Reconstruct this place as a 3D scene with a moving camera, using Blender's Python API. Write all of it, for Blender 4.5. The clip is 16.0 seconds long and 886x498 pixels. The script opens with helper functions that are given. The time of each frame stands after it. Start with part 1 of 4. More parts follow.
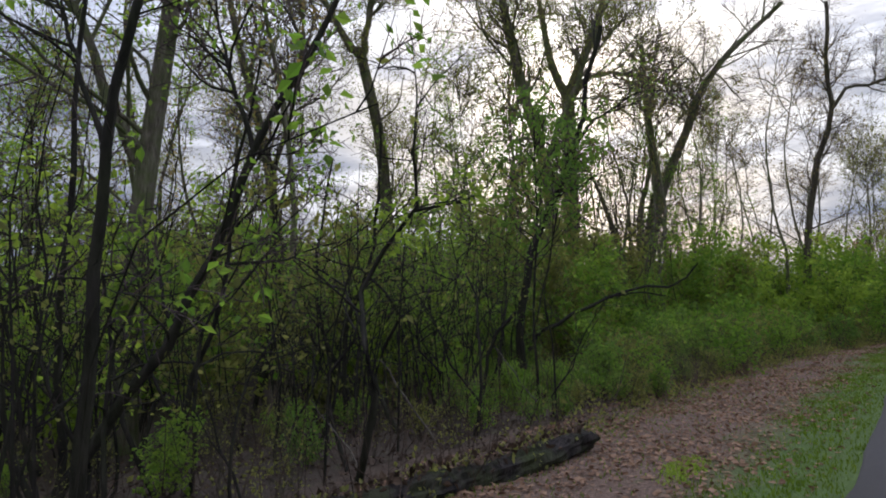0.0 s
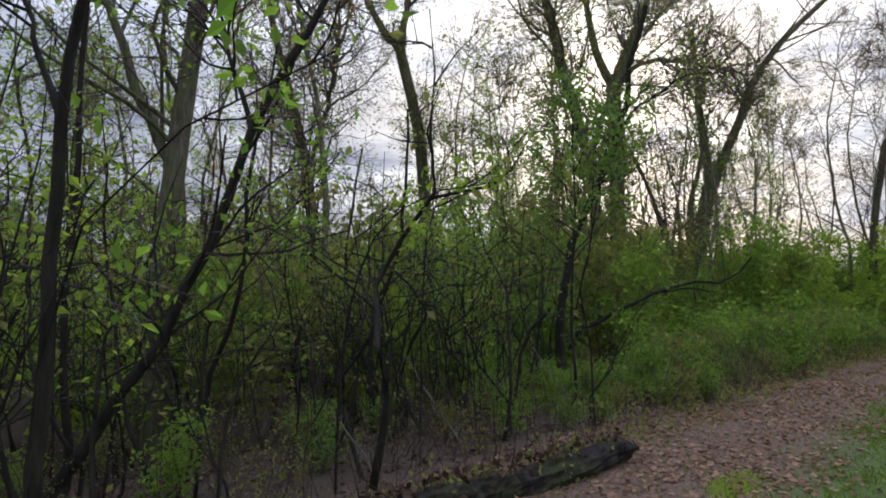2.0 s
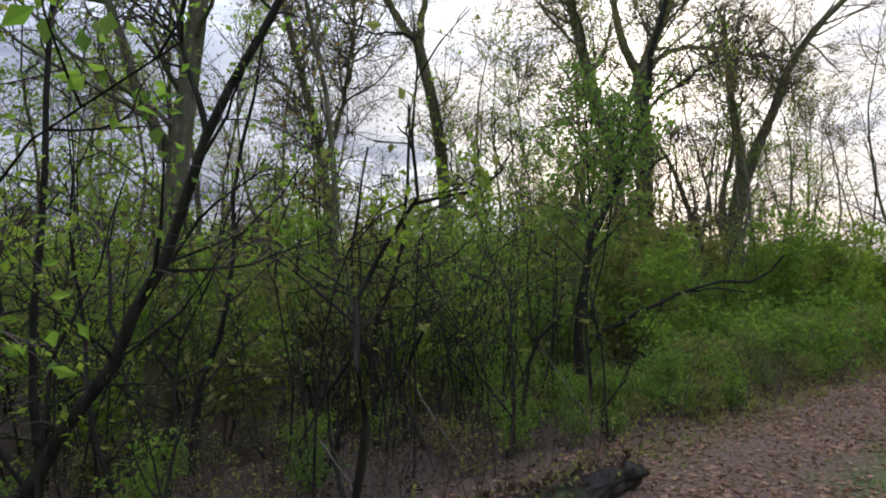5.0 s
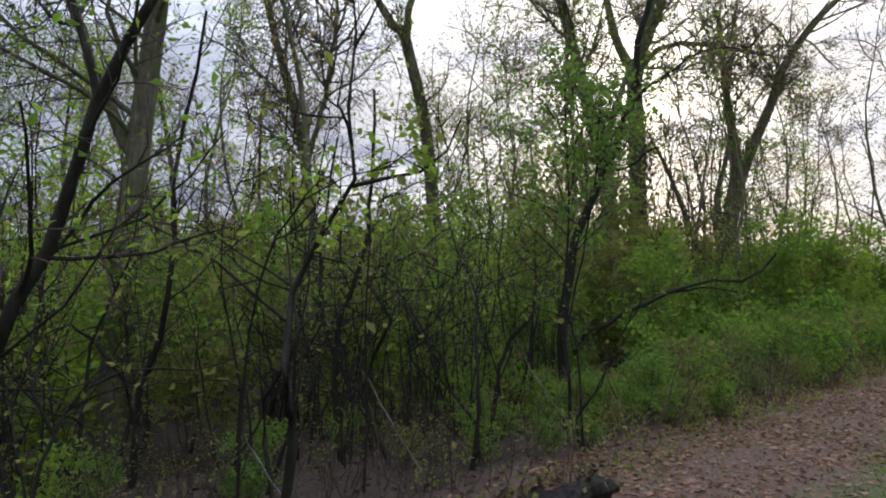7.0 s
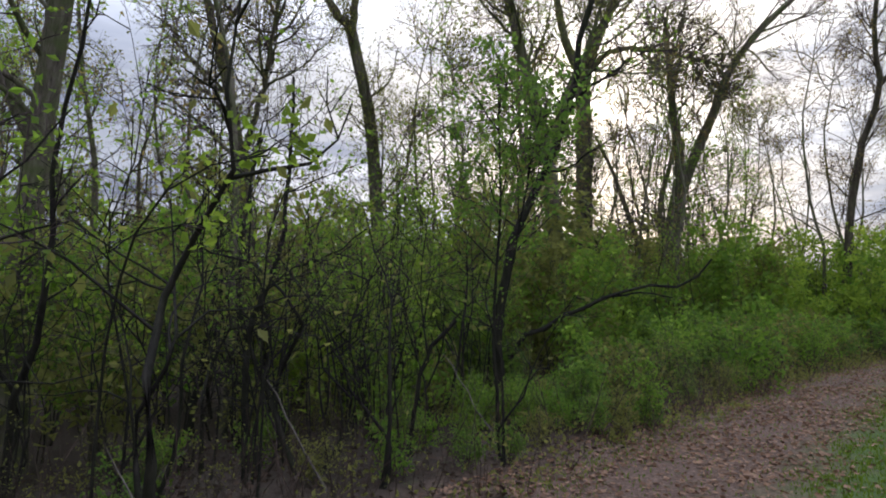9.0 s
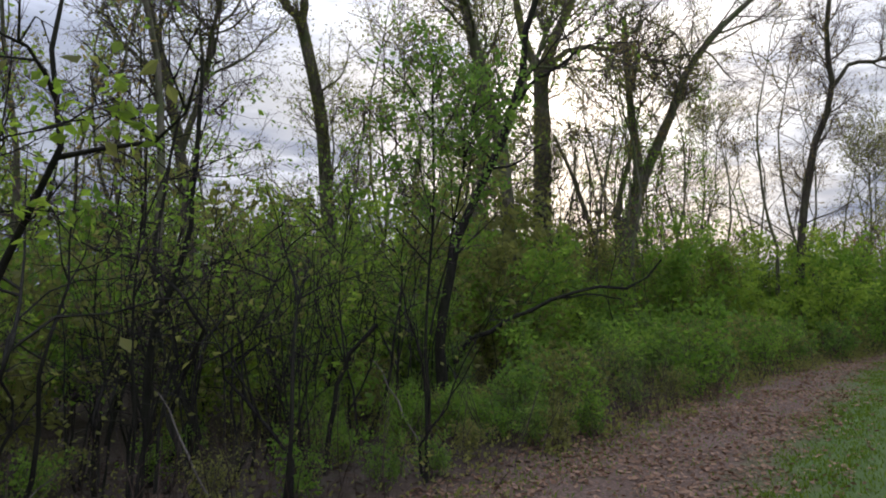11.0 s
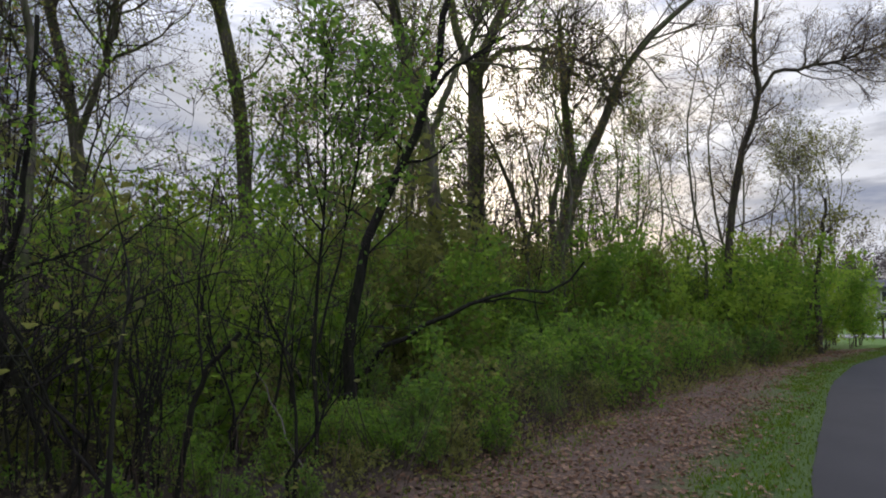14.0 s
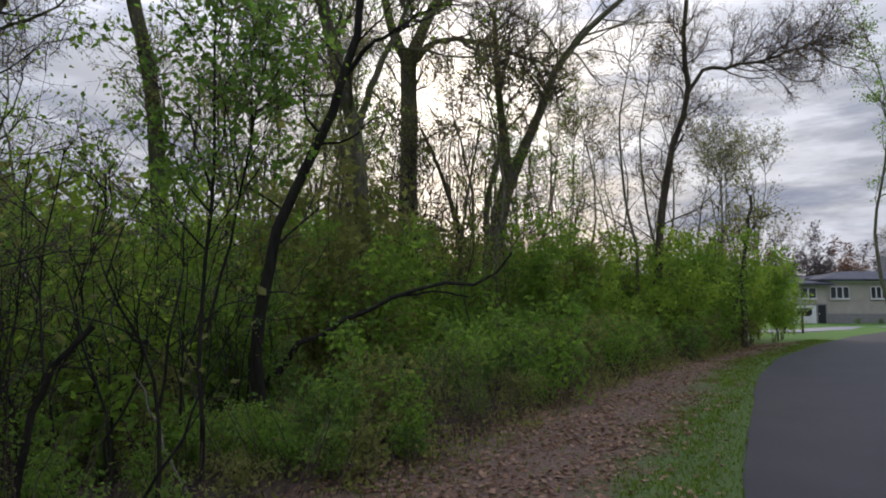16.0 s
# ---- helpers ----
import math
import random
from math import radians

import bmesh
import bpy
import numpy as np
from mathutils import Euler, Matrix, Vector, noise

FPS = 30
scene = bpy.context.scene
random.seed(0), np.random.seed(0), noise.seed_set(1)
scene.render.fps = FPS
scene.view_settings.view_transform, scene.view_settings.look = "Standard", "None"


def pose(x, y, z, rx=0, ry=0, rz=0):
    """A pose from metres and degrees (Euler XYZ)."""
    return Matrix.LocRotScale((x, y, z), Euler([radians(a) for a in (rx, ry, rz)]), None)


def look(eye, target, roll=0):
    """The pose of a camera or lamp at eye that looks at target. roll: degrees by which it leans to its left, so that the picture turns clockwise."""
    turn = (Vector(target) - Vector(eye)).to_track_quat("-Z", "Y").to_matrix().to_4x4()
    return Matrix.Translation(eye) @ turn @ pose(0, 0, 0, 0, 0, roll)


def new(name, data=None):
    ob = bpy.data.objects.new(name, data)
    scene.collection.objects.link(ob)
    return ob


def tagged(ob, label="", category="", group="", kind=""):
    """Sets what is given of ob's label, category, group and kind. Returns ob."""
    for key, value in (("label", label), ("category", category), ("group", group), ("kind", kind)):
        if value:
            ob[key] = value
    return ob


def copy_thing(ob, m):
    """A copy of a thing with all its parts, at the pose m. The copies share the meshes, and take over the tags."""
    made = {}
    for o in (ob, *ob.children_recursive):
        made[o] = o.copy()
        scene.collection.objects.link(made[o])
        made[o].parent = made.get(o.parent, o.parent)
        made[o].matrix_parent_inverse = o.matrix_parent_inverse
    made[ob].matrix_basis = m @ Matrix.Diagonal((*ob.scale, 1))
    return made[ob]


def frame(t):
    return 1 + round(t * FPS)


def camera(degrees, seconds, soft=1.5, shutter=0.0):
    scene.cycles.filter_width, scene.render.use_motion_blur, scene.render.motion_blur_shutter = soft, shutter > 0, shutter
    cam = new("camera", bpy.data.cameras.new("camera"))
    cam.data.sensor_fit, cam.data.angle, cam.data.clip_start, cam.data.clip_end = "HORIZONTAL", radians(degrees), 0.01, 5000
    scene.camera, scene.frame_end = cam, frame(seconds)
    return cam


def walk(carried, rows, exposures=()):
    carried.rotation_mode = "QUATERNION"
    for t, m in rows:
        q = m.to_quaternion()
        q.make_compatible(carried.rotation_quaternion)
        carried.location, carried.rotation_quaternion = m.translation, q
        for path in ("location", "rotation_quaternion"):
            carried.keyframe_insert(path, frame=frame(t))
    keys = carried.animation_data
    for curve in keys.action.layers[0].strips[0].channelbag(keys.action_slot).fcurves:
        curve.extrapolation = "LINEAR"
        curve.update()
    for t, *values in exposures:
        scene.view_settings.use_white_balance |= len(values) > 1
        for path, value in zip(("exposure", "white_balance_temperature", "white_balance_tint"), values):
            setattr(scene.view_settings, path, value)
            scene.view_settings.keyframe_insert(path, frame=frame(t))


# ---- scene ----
cam = camera(70.0, 16.0, soft=1.9)
# seconds, eye, target, roll
PATH = [
    (0, (0.000, 0.000, 1.550), (0.098, 1.990, 1.723), -0.72),
    (0.5, (0.068, 0.108, 1.571), (0.135, 2.100, 1.739), -0.67),
    (1, (0.136, 0.235, 1.582), (0.154, 2.228, 1.748), -0.63),
    (1.5, (0.210, 0.386, 1.565), (0.195, 2.379, 1.730), -0.58),
    (2, (0.271, 0.536, 1.545), (0.224, 2.529, 1.706), -0.42),
    (2.5, (0.334, 0.652, 1.547), (0.253, 2.644, 1.706), -0.57),
    (3, (0.387, 0.742, 1.562), (0.281, 2.733, 1.721), -0.61),
    (3.2, (0.413, 0.778, 1.558), (0.298, 2.768, 1.718), -0.72),
    (5.3, (0.697, 1.126, 1.732), (0.548, 3.116, 1.873), -0.57),
    (5.5, (0.717, 1.182, 1.723), (0.570, 3.171, 1.865), -0.37),
    (6, (0.800, 1.350, 1.683), (0.655, 3.340, 1.825), -0.26),
    (6.5, (0.929, 1.533, 1.659), (0.784, 3.522, 1.802), -0.46),
    (7, (1.066, 1.708, 1.663), (0.925, 3.698, 1.810), -0.56),
    (7.5, (1.193, 1.863, 1.642), (1.067, 3.853, 1.793), -0.44),
    (8, (1.305, 2.000, 1.649), (1.242, 3.994, 1.798), -0.15),
    (8.5, (1.385, 2.105, 1.685), (1.368, 4.100, 1.828), -0.08),
    (9, (1.473, 2.217, 1.727), (1.475, 4.212, 1.870), 0.24),
    (9.2, (1.511, 2.267, 1.733), (1.519, 4.262, 1.876), 0.35),
    (11.3, (2.083, 2.935, 1.743), (2.200, 4.926, 1.891), 0.10),
    (11.5, (2.118, 2.988, 1.738), (2.243, 4.978, 1.888), 0.01),
    (12, (2.242, 3.128, 1.725), (2.392, 5.117, 1.877), 0.04),
    (12.5, (2.380, 3.280, 1.707), (2.570, 5.265, 1.859), 0.10),
    (13, (2.507, 3.429, 1.726), (2.732, 5.410, 1.880), 0.14),
    (13.5, (2.628, 3.561, 1.742), (2.881, 5.538, 1.901), 0.18),
    (14, (2.731, 3.712, 1.731), (3.004, 5.687, 1.893), 0.30),
    (14.5, (2.825, 3.861, 1.711), (3.116, 5.834, 1.873), 0.32),
    (15, (2.941, 4.062, 1.690), (3.320, 6.019, 1.850), 0.23),
    (15.5, (3.080, 4.256, 1.663), (3.529, 6.199, 1.825), 0.32),
    (16, (3.210, 4.436, 1.623), (3.668, 6.377, 1.784), 0.03),
]
# the clip's camera opens up in the dark stretch of the wood and closes again towards the open road
EXPOSURES = [(0, 0.42), (2.5, 0.60), (6, 0.68), (8.5, 0.63), (12.5, 0.40), (14.0, 0.26), (16, 0.17)]
walk(cam, [(t, look(eye, target, roll)) for t, eye, target, roll in PATH], EXPOSURES)


# ---- sky, sun and exposure ----
SUN_AZ, SUN_EL = 15.0, 15.0  # degrees to the right of +y, degrees up
sun_dir = Vector((math.sin(radians(SUN_AZ)) * math.cos(radians(SUN_EL)), math.cos(radians(SUN_AZ)) * math.cos(radians(SUN_EL)), math.sin(radians(SUN_EL))))
sun = new("sun", bpy.data.lights.new("sun", "SUN"))
sun.data.energy, sun.data.angle, sun.data.color = 1.2, radians(14), (1.0, 0.86, 0.74)
sun.matrix_world = look(sun_dir * 50, (0, 0, 0))

world = bpy.data.worlds.new("evening_sky")
scene.world = world
world.use_nodes = True
nt = world.node_tree
nt.nodes.clear()


def node(tree, kind, **values):
    n = tree.nodes.new(kind)
    for key, value in values.items():
        n.inputs[key.replace("_", " ")].default_value = value
    return n


def ramp(tree, source, stops):
    n = tree.nodes.new("ShaderNodeValToRGB")
    while len(n.color_ramp.elements) < len(stops):
        n.color_ramp.elements.new(0.5)
    for el, (at, colour) in zip(n.color_ramp.elements, stops):
        el.position, el.color = at, (*colour, 1)
    tree.links.new(source, n.inputs["Fac"])
    return n.outputs["Color"]


def mixed(tree, fac, a, b, blend="MIX"):
    n = tree.nodes.new("ShaderNodeMix")
    n.data_type, n.blend_type = "RGBA", blend
    for slot, value in ((n.inputs[0], fac), (n.inputs[6], a), (n.inputs[7], b)):
        if hasattr(value, "links"):
            tree.links.new(value, slot)
        elif isinstance(value, tuple):
            slot.default_value = (*value, 1)
        else:
            slot.default_value = value
    return n.outputs[2]


sky = nt.nodes.new("ShaderNodeTexSky")
sky.sky_type, sky.sun_disc = "NISHITA", False
sky.sun_elevation, sky.sun_rotation = radians(SUN_EL), radians(SUN_AZ)
sky.air_density, sky.dust_density, sky.ozone_density = 1.2, 3.0, 1.0
coord = nt.nodes.new("ShaderNodeTexCoord")
stretch = nt.nodes.new("ShaderNodeMapping")
stretch.inputs["Scale"].default_value = (1.4, 1.4, 6.5)
nt.links.new(coord.outputs["Generated"], stretch.inputs["Vector"])
puffs = node(nt, "ShaderNodeTexNoise", Scale=2.2, Detail=6.0, Roughness=0.55)
nt.links.new(stretch.outputs["Vector"], puffs.inputs["Vector"])
cover = ramp(nt, puffs.outputs["Fac"], [(0.36, (0, 0, 0)), (0.62, (1, 1, 1))])
streaks = node(nt, "ShaderNodeTexNoise", Scale=3.4, Detail=5.0, Roughness=0.6)
nt.links.new(stretch.outputs["Vector"], streaks.inputs["Vector"])
toward = nt.nodes.new("ShaderNodeVectorMath")
toward.operation = "DOT_PRODUCT"
toward.inputs[1].default_value = sun_dir
nt.links.new(coord.outputs["Generated"], toward.inputs[0])
# the cloud deck: thin and bright round the veiled sun, thicker and bluer away from it
deck = ramp(nt, toward.outputs["Value"], [(0.0, (1.7, 1.82, 2.25)), (0.6, (1.5, 1.64, 2.15)), (0.78, (1.7, 1.86, 2.35)), (0.86, (2.3, 2.42, 2.85)), (0.93, (2.5, 2.6, 2.95)), (0.98, (3.4, 3.35, 3.5)), (1.0, (12.0, 11.2, 10.6))])
shade = ramp(nt, streaks.outputs["Fac"], [(0.36, (0.66, 0.70, 0.80)), (0.48, (1.0, 1.0, 1.02)), (0.6, (1.8, 1.76, 1.68))])
clouds = mixed(nt, 1.0, deck, shade, "MULTIPLY")
# an overcast deck grows brighter overhead
height = nt.nodes.new("ShaderNodeSeparateXYZ")
nt.links.new(coord.outputs["Generated"], height.inputs[0])
lift = ramp(nt, height.outputs["Z"], [(0.0, (1, 1, 1)), (0.3, (1.15, 1.15, 1.15)), (1.0, (5.0, 5.05, 5.2))])
back = node(nt, "ShaderNodeBackground", Strength=0.15)
nt.links.new(mixed(nt, 1.0, mixed(nt, cover, mixed(nt, 0.92, sky.outputs["Color"], deck), clouds), lift, "MULTIPLY"), back.inputs["Color"])
nt.links.new(back.outputs["Background"], nt.nodes.new("ShaderNodeOutputWorld").inputs["Surface"])

# ---- materials ----


def material(name):
    m = bpy.data.materials.new(name)
    m.use_nodes = True
    t = m.node_tree
    b = t.nodes["Principled BSDF"]
    b.inputs["Specular IOR Level"].default_value = 0.3
    return m, t, b


def noise_at(t, scale, detail=5.0, rough=0.6, stretch_z=None):
    n = node(t, "ShaderNodeTexNoise", Scale=scale, Detail=detail, Roughness=rough)
    c = t.nodes.new("ShaderNodeTexCoord")
    if stretch_z is None:
        t.links.new(c.outputs["Object"], n.inputs["Vector"])
    else:
        mp = t.nodes.new("ShaderNodeMapping")
        mp.inputs["Scale"].default_value = stretch_z
        t.links.new(c.outputs["Object"], mp.inputs["Vector"])
        t.links.new(mp.outputs["Vector"], n.inputs["Vector"])
    return n.outputs["Fac"]


def bump(t, b, height, strength=0.5, distance=0.02):
    n = node(t, "ShaderNodeBump", Strength=strength, Distance=distance)
    t.links.new(height, n.inputs["Height"])
    t.links.new(n.outputs["Normal"], b.inputs["Normal"])


def island(t):
    return t.nodes.new("ShaderNodeNewGeometry").outputs["Random Per Island"]


def rough_paint(name, dark, light, scale=6.0, rough=0.85, relief=0.3, stretch_z=None):
    """A plain surface with variation at two scales."""
    m, t, b = material(name)
    big, fine = noise_at(t, scale, stretch_z=stretch_z), noise_at(t, scale * 9, stretch_z=stretch_z)
    c = ramp(t, big, [(0.3, dark), (0.7, light)])
    c = mixed(t, 0.35, c, ramp(t, fine, [(0.35, tuple(0.5 * v for v in dark)), (0.65, tuple(min(1, 1.25 * v) for v in light))]))
    t.links.new(c, b.inputs["Base Color"])
    b.inputs["Roughness"].default_value = rough
    bump(t, b, fine, relief)
    return m


def bark(name, dark, light, moss=0.0):
    m, t, b = material(name)
    furrow, patch = noise_at(t, 14, 6, 0.7, (1, 1, 0.16)), noise_at(t, 2.3, 4, 0.6)
    c = ramp(t, furrow, [(0.34, dark), (0.66, light)])
    # moss in random patches; on big trunks it also paints the leaves' green tint
    if moss:
        c = mixed(t, ramp(t, patch, [(0.38, (0, 0, 0)), (0.62, (moss, moss, moss))]), c, (0.085, 0.11, 0.035))
    t.links.new(c, b.inputs["Base Color"])
    b.inputs["Roughness"].default_value = 0.95
    b.inputs["Specular IOR Level"].default_value = 0.12
    bump(t, b, furrow, 0.9, 0.05)
    return m


def leaf(name, old, young, through_old, through_young, share=0.5):
    """Thin spring leaves: part of the light goes through them."""
    m, t, b = material(name)
    info = t.nodes.new("ShaderNodeObjectInfo")
    rnd = island(t)
    pick = t.nodes.new("ShaderNodeMath")
    pick.operation = "MULTIPLY_ADD"
    pick.inputs[1].default_value, pick.inputs[2].default_value = 0.3, 0.0
    t.links.new(info.outputs["Random"], pick.inputs[0])
    fac = t.nodes.new("ShaderNodeMath")
    fac.operation = "MULTIPLY_ADD"
    fac.inputs[1].default_value = 0.7
    t.links.new(rnd, fac.inputs[0])
    t.links.new(pick.outputs[0], fac.inputs[2])
    t.links.new(mixed(t, fac.outputs[0], old, young), b.inputs["Base Color"])
    b.inputs["Roughness"].default_value = 0.65
    b.inputs["Specular IOR Level"].default_value = 0.15
    tr = t.nodes.new("ShaderNodeBsdfTranslucent")
    t.links.new(mixed(t, fac.outputs[0], through_old, through_young), tr.inputs["Color"])
    mx = t.nodes.new("ShaderNodeMixShader")
    mx.inputs[0].default_value = share
    t.links.new(b.outputs["BSDF"], mx.inputs[1])
    t.links.new(tr.outputs["BSDF"], mx.inputs[2])
    t.links.new(mx.outputs["Shader"], t.nodes["Material Output"].inputs["Surface"])
    return m


BARK = bark("furrowed_bark", (0.055, 0.045, 0.036), (0.2, 0.17, 0.135), 0.8)
BARK_DARK = bark("dark_bark", (0.009, 0.008, 0.007), (0.034, 0.029, 0.026), 0.12)
BARK_TWIG = bark("twig_bark", (0.05, 0.036, 0.034), (0.12, 0.09, 0.085))
BARK_SHRUB = bark("shrub_bark", (0.03, 0.024, 0.018), (0.11, 0.09, 0.07), 0.2)
DEADWOOD = rough_paint("weathered_deadwood", (0.06, 0.05, 0.04), (0.15, 0.13, 0.105), 3, 0.95, 0.4, (1, 1, 0.3))
LEAF = leaf("young_green_leaf", (0.064, 0.125, 0.023), (0.13, 0.202, 0.036), (0.165, 0.335, 0.032), (0.36, 0.5, 0.064), 0.56)
LEAF_LIME = leaf("lime_spring_leaf", (0.1, 0.16, 0.022), (0.19, 0.26, 0.036), (0.24, 0.40, 0.034), (0.43, 0.56, 0.07), 0.55)
LEAF_DEEP = leaf("shrub_leaf", (0.053, 0.108, 0.026), (0.112, 0.17, 0.04), (0.15, 0.3, 0.04), (0.32, 0.45, 0.07), 0.55)
BUD = leaf("reddish_bud_leaf", (0.11, 0.085, 0.04), (0.2, 0.16, 0.06), (0.26, 0.17, 0.06), (0.42, 0.34, 0.1), 0.5)
GRASS = leaf("verge_grass_blade", (0.045, 0.085, 0.006), (0.12, 0.17, 0.014), (0.08, 0.18, 0.008), (0.22, 0.31, 0.018), 0.3)
LEAF_OLIVE = leaf("olive_budding_leaf", (0.084, 0.094, 0.028), (0.162, 0.163, 0.053), (0.22, 0.245, 0.053), (0.39, 0.385, 0.095), 0.5)
HAZE_LEAF = leaf("dull_grey_brown_bud", (0.06, 0.052, 0.06), (0.12, 0.10, 0.10), (0.09, 0.08, 0.085), (0.16, 0.13, 0.12), 0.45)
RUST = leaf("rusty_bud", (0.12, 0.055, 0.035), (0.21, 0.11, 0.06), (0.14, 0.06, 0.03), (0.26, 0.13, 0.06), 0.45)
# darker brown leaf than DEAD_LEAF, for the wood floor and the log
DARK_LEAF = leaf("dark_brown_leaf", (0.03, 0.02, 0.014), (0.10, 0.065, 0.042), (0.03, 0.02, 0.01), (0.08, 0.05, 0.03), 0.1)
DEAD_LEAF = leaf("fallen_brown_leaf", (0.09, 0.045, 0.026), (0.32, 0.20, 0.125), (0.10, 0.05, 0.03), (0.2, 0.12, 0.07), 0.15)


def ground_material():
    """Leaf-strewn soil, darker inside the wood; a grass strip along the road; lawn on the far side."""
    m, t, b = material("verge_ground")
    at = t.nodes.new("ShaderNodeAttribute")
    at.attribute_name = "edge"
    wob = noise_at(t, 1.1, 5, 0.65)
    fine = noise_at(t, 26, 6, 0.7)
    mid = noise_at(t, 5, 5, 0.65)
    soil = ramp(t, fine, [(0.3, (0.03, 0.021, 0.015)), (0.5, (0.11, 0.07, 0.05)), (0.7, (0.22, 0.145, 0.105))])
    turf = ramp(t, fine, [(0.3, (0.025, 0.045, 0.010)), (0.7, (0.09, 0.14, 0.03))])
    add = t.nodes.new("ShaderNodeMath")
    add.operation = "MULTIPLY_ADD"
    add.inputs[1].default_value, add.inputs[2].default_value = 1.5, -0.75
    t.links.new(wob, add.inputs[0])
    tot = t.nodes.new("ShaderNodeMath")
    tot.operation = "ADD"
    t.links.new(add.outputs[0], tot.inputs[0])
    t.links.new(at.outputs["Fac"], tot.inputs[1])
    scaled = t.nodes.new("ShaderNodeMath")
    scaled.operation = "MULTIPLY"
    scaled.inputs[1].default_value = 0.1
    t.links.new(tot.outputs[0], scaled.inputs[0])
    bare = ramp(t, scaled.outputs[0], [(0.06, (0, 0, 0)), (0.14, (1, 1, 1))])
    c = mixed(t, bare, turf, soil)
    # soil turns darker about 3.3 to 4.5 m in from the road
    wood_soil = ramp(t, fine, [(0.3, (0.014, 0.010, 0.007)), (0.7, (0.075, 0.052, 0.036))])
    lawn = ramp(t, fine, [(0.3, (0.045, 0.11, 0.014)), (0.7, (0.11, 0.2, 0.03))])
    c = mixed(t, ramp(t, scaled.outputs[0], [(0.33, (0, 0, 0)), (0.45, (1, 1, 1))]), c, wood_soil)
    flip = t.nodes.new("ShaderNodeMath")
    flip.operation = "MULTIPLY"
    flip.inputs[1].default_value = -1.0
    t.links.new(scaled.outputs[0], flip.inputs[0])
    c = mixed(t, ramp(t, mid, [(0.58, (0, 0, 0)), (0.72, (0.6, 0.6, 0.6))]), c, (0.06, 0.075, 0.025))
    c = mixed(t, ramp(t, flip.outputs[0], [(0.2, (0, 0, 0)), (0.3, (1, 1, 1))]), c, lawn)
    t.links.new(c, b.inputs["Base Color"])
    b.inputs["Roughness"].default_value = 0.95
    bump(t, b, fine, 0.7, 0.04)
    return m


GROUND = ground_material()


def asphalt_material():
    m, t, b = material("worn_asphalt")
    grain, stain = noise_at(t, 160, 3, 0.7), noise_at(t, 0.7, 5, 0.6)
    c = ramp(t, grain, [(0.3, (0.018, 0.0168, 0.0172)), (0.72, (0.046, 0.0432, 0.0445))])
    c = mixed(t, 0.4, c, ramp(t, stain, [(0.35, (0.022, 0.0205, 0.0212)), (0.65, (0.042, 0.0395, 0.0405))]))
    t.links.new(c, b.inputs["Base Color"])
    b.inputs["Roughness"].default_value = 0.8
    bump(t, b, grain, 0.35, 0.006)
    return m


ASPHALT = asphalt_material()
CONCRETE = rough_paint("driveway_concrete", (0.2, 0.195, 0.19), (0.3, 0.29, 0.28), 1.5, 0.9, 0.1)
SIDING = rough_paint("beige_siding", (0.36, 0.33, 0.28), (0.46, 0.42, 0.36), 2, 0.8, 0.05)
STONE = rough_paint("grey_foundation", (0.20, 0.19, 0.19), (0.3, 0.29, 0.28), 4, 0.9, 0.2)
SHINGLE = rough_paint("slate_grey_shingles", (0.035, 0.038, 0.05), (0.085, 0.088, 0.105), 3, 0.9, 0.2)
WHITE = rough_paint("white_trim", (0.62, 0.61, 0.6), (0.78, 0.77, 0.75), 3, 0.6, 0.05)
DARK_METAL = rough_paint("black_metal", (0.012, 0.012, 0.013), (0.03, 0.03, 0.032), 8, 0.5, 0.05)
POST_WOOD = rough_paint("brown_post", (0.05, 0.036, 0.026), (0.11, 0.08, 0.055), 6, 0.9, 0.3, (1, 1, 0.2))


def pane_material():
    m, t, b = material("window_glass")
    b.inputs["Base Color"].default_value = (0.02, 0.025, 0.03, 1)
    b.inputs["Roughness"].default_value = 0.05
    b.inputs["Specular IOR Level"].default_value = 0.5
    return m


GLASS = pane_material()

# ---- mesh builders ----


def mesh_of(name, verts, faces, mat, smooth=False):
    """A mesh from arrays: verts (n, 3) and faces (m, k)."""
    me = bpy.data.meshes.new(name)
    verts, faces = np.asarray(verts, np.float32), np.asarray(faces, np.int32)
    m, k = faces.shape
    me.vertices.add(len(verts))
    me.vertices.foreach_set("co", verts.ravel())
    me.loops.add(m * k)
    me.loops.foreach_set("vertex_index", faces.ravel())
    me.polygons.add(m)
    me.polygons.foreach_set("loop_start", np.arange(m, dtype=np.int32) * k)
    me.polygons.foreach_set("use_smooth", np.full(m, smooth))
    me.update(calc_edges=True)
    me.materials.append(mat)
    return me


def part_mesh(name, me, parent, label=""):
    ob = new(name, me)
    ob.parent = parent
    return tagged(ob, label)


def part(name, bm, mat, parent, label=""):
    me = bpy.data.meshes.new(name)
    bm.to_mesh(me)
    bm.free()
    me.materials.append(mat)
    return part_mesh(name, me, parent, label)


def thing(name, at, label, category, group="", kind=""):
    ob = new(name)
    ob.empty_display_size = 0.1
    ob.matrix_basis = at if isinstance(at, Matrix) else Matrix.Translation(at)
    return tagged(ob, label, category, group, kind)


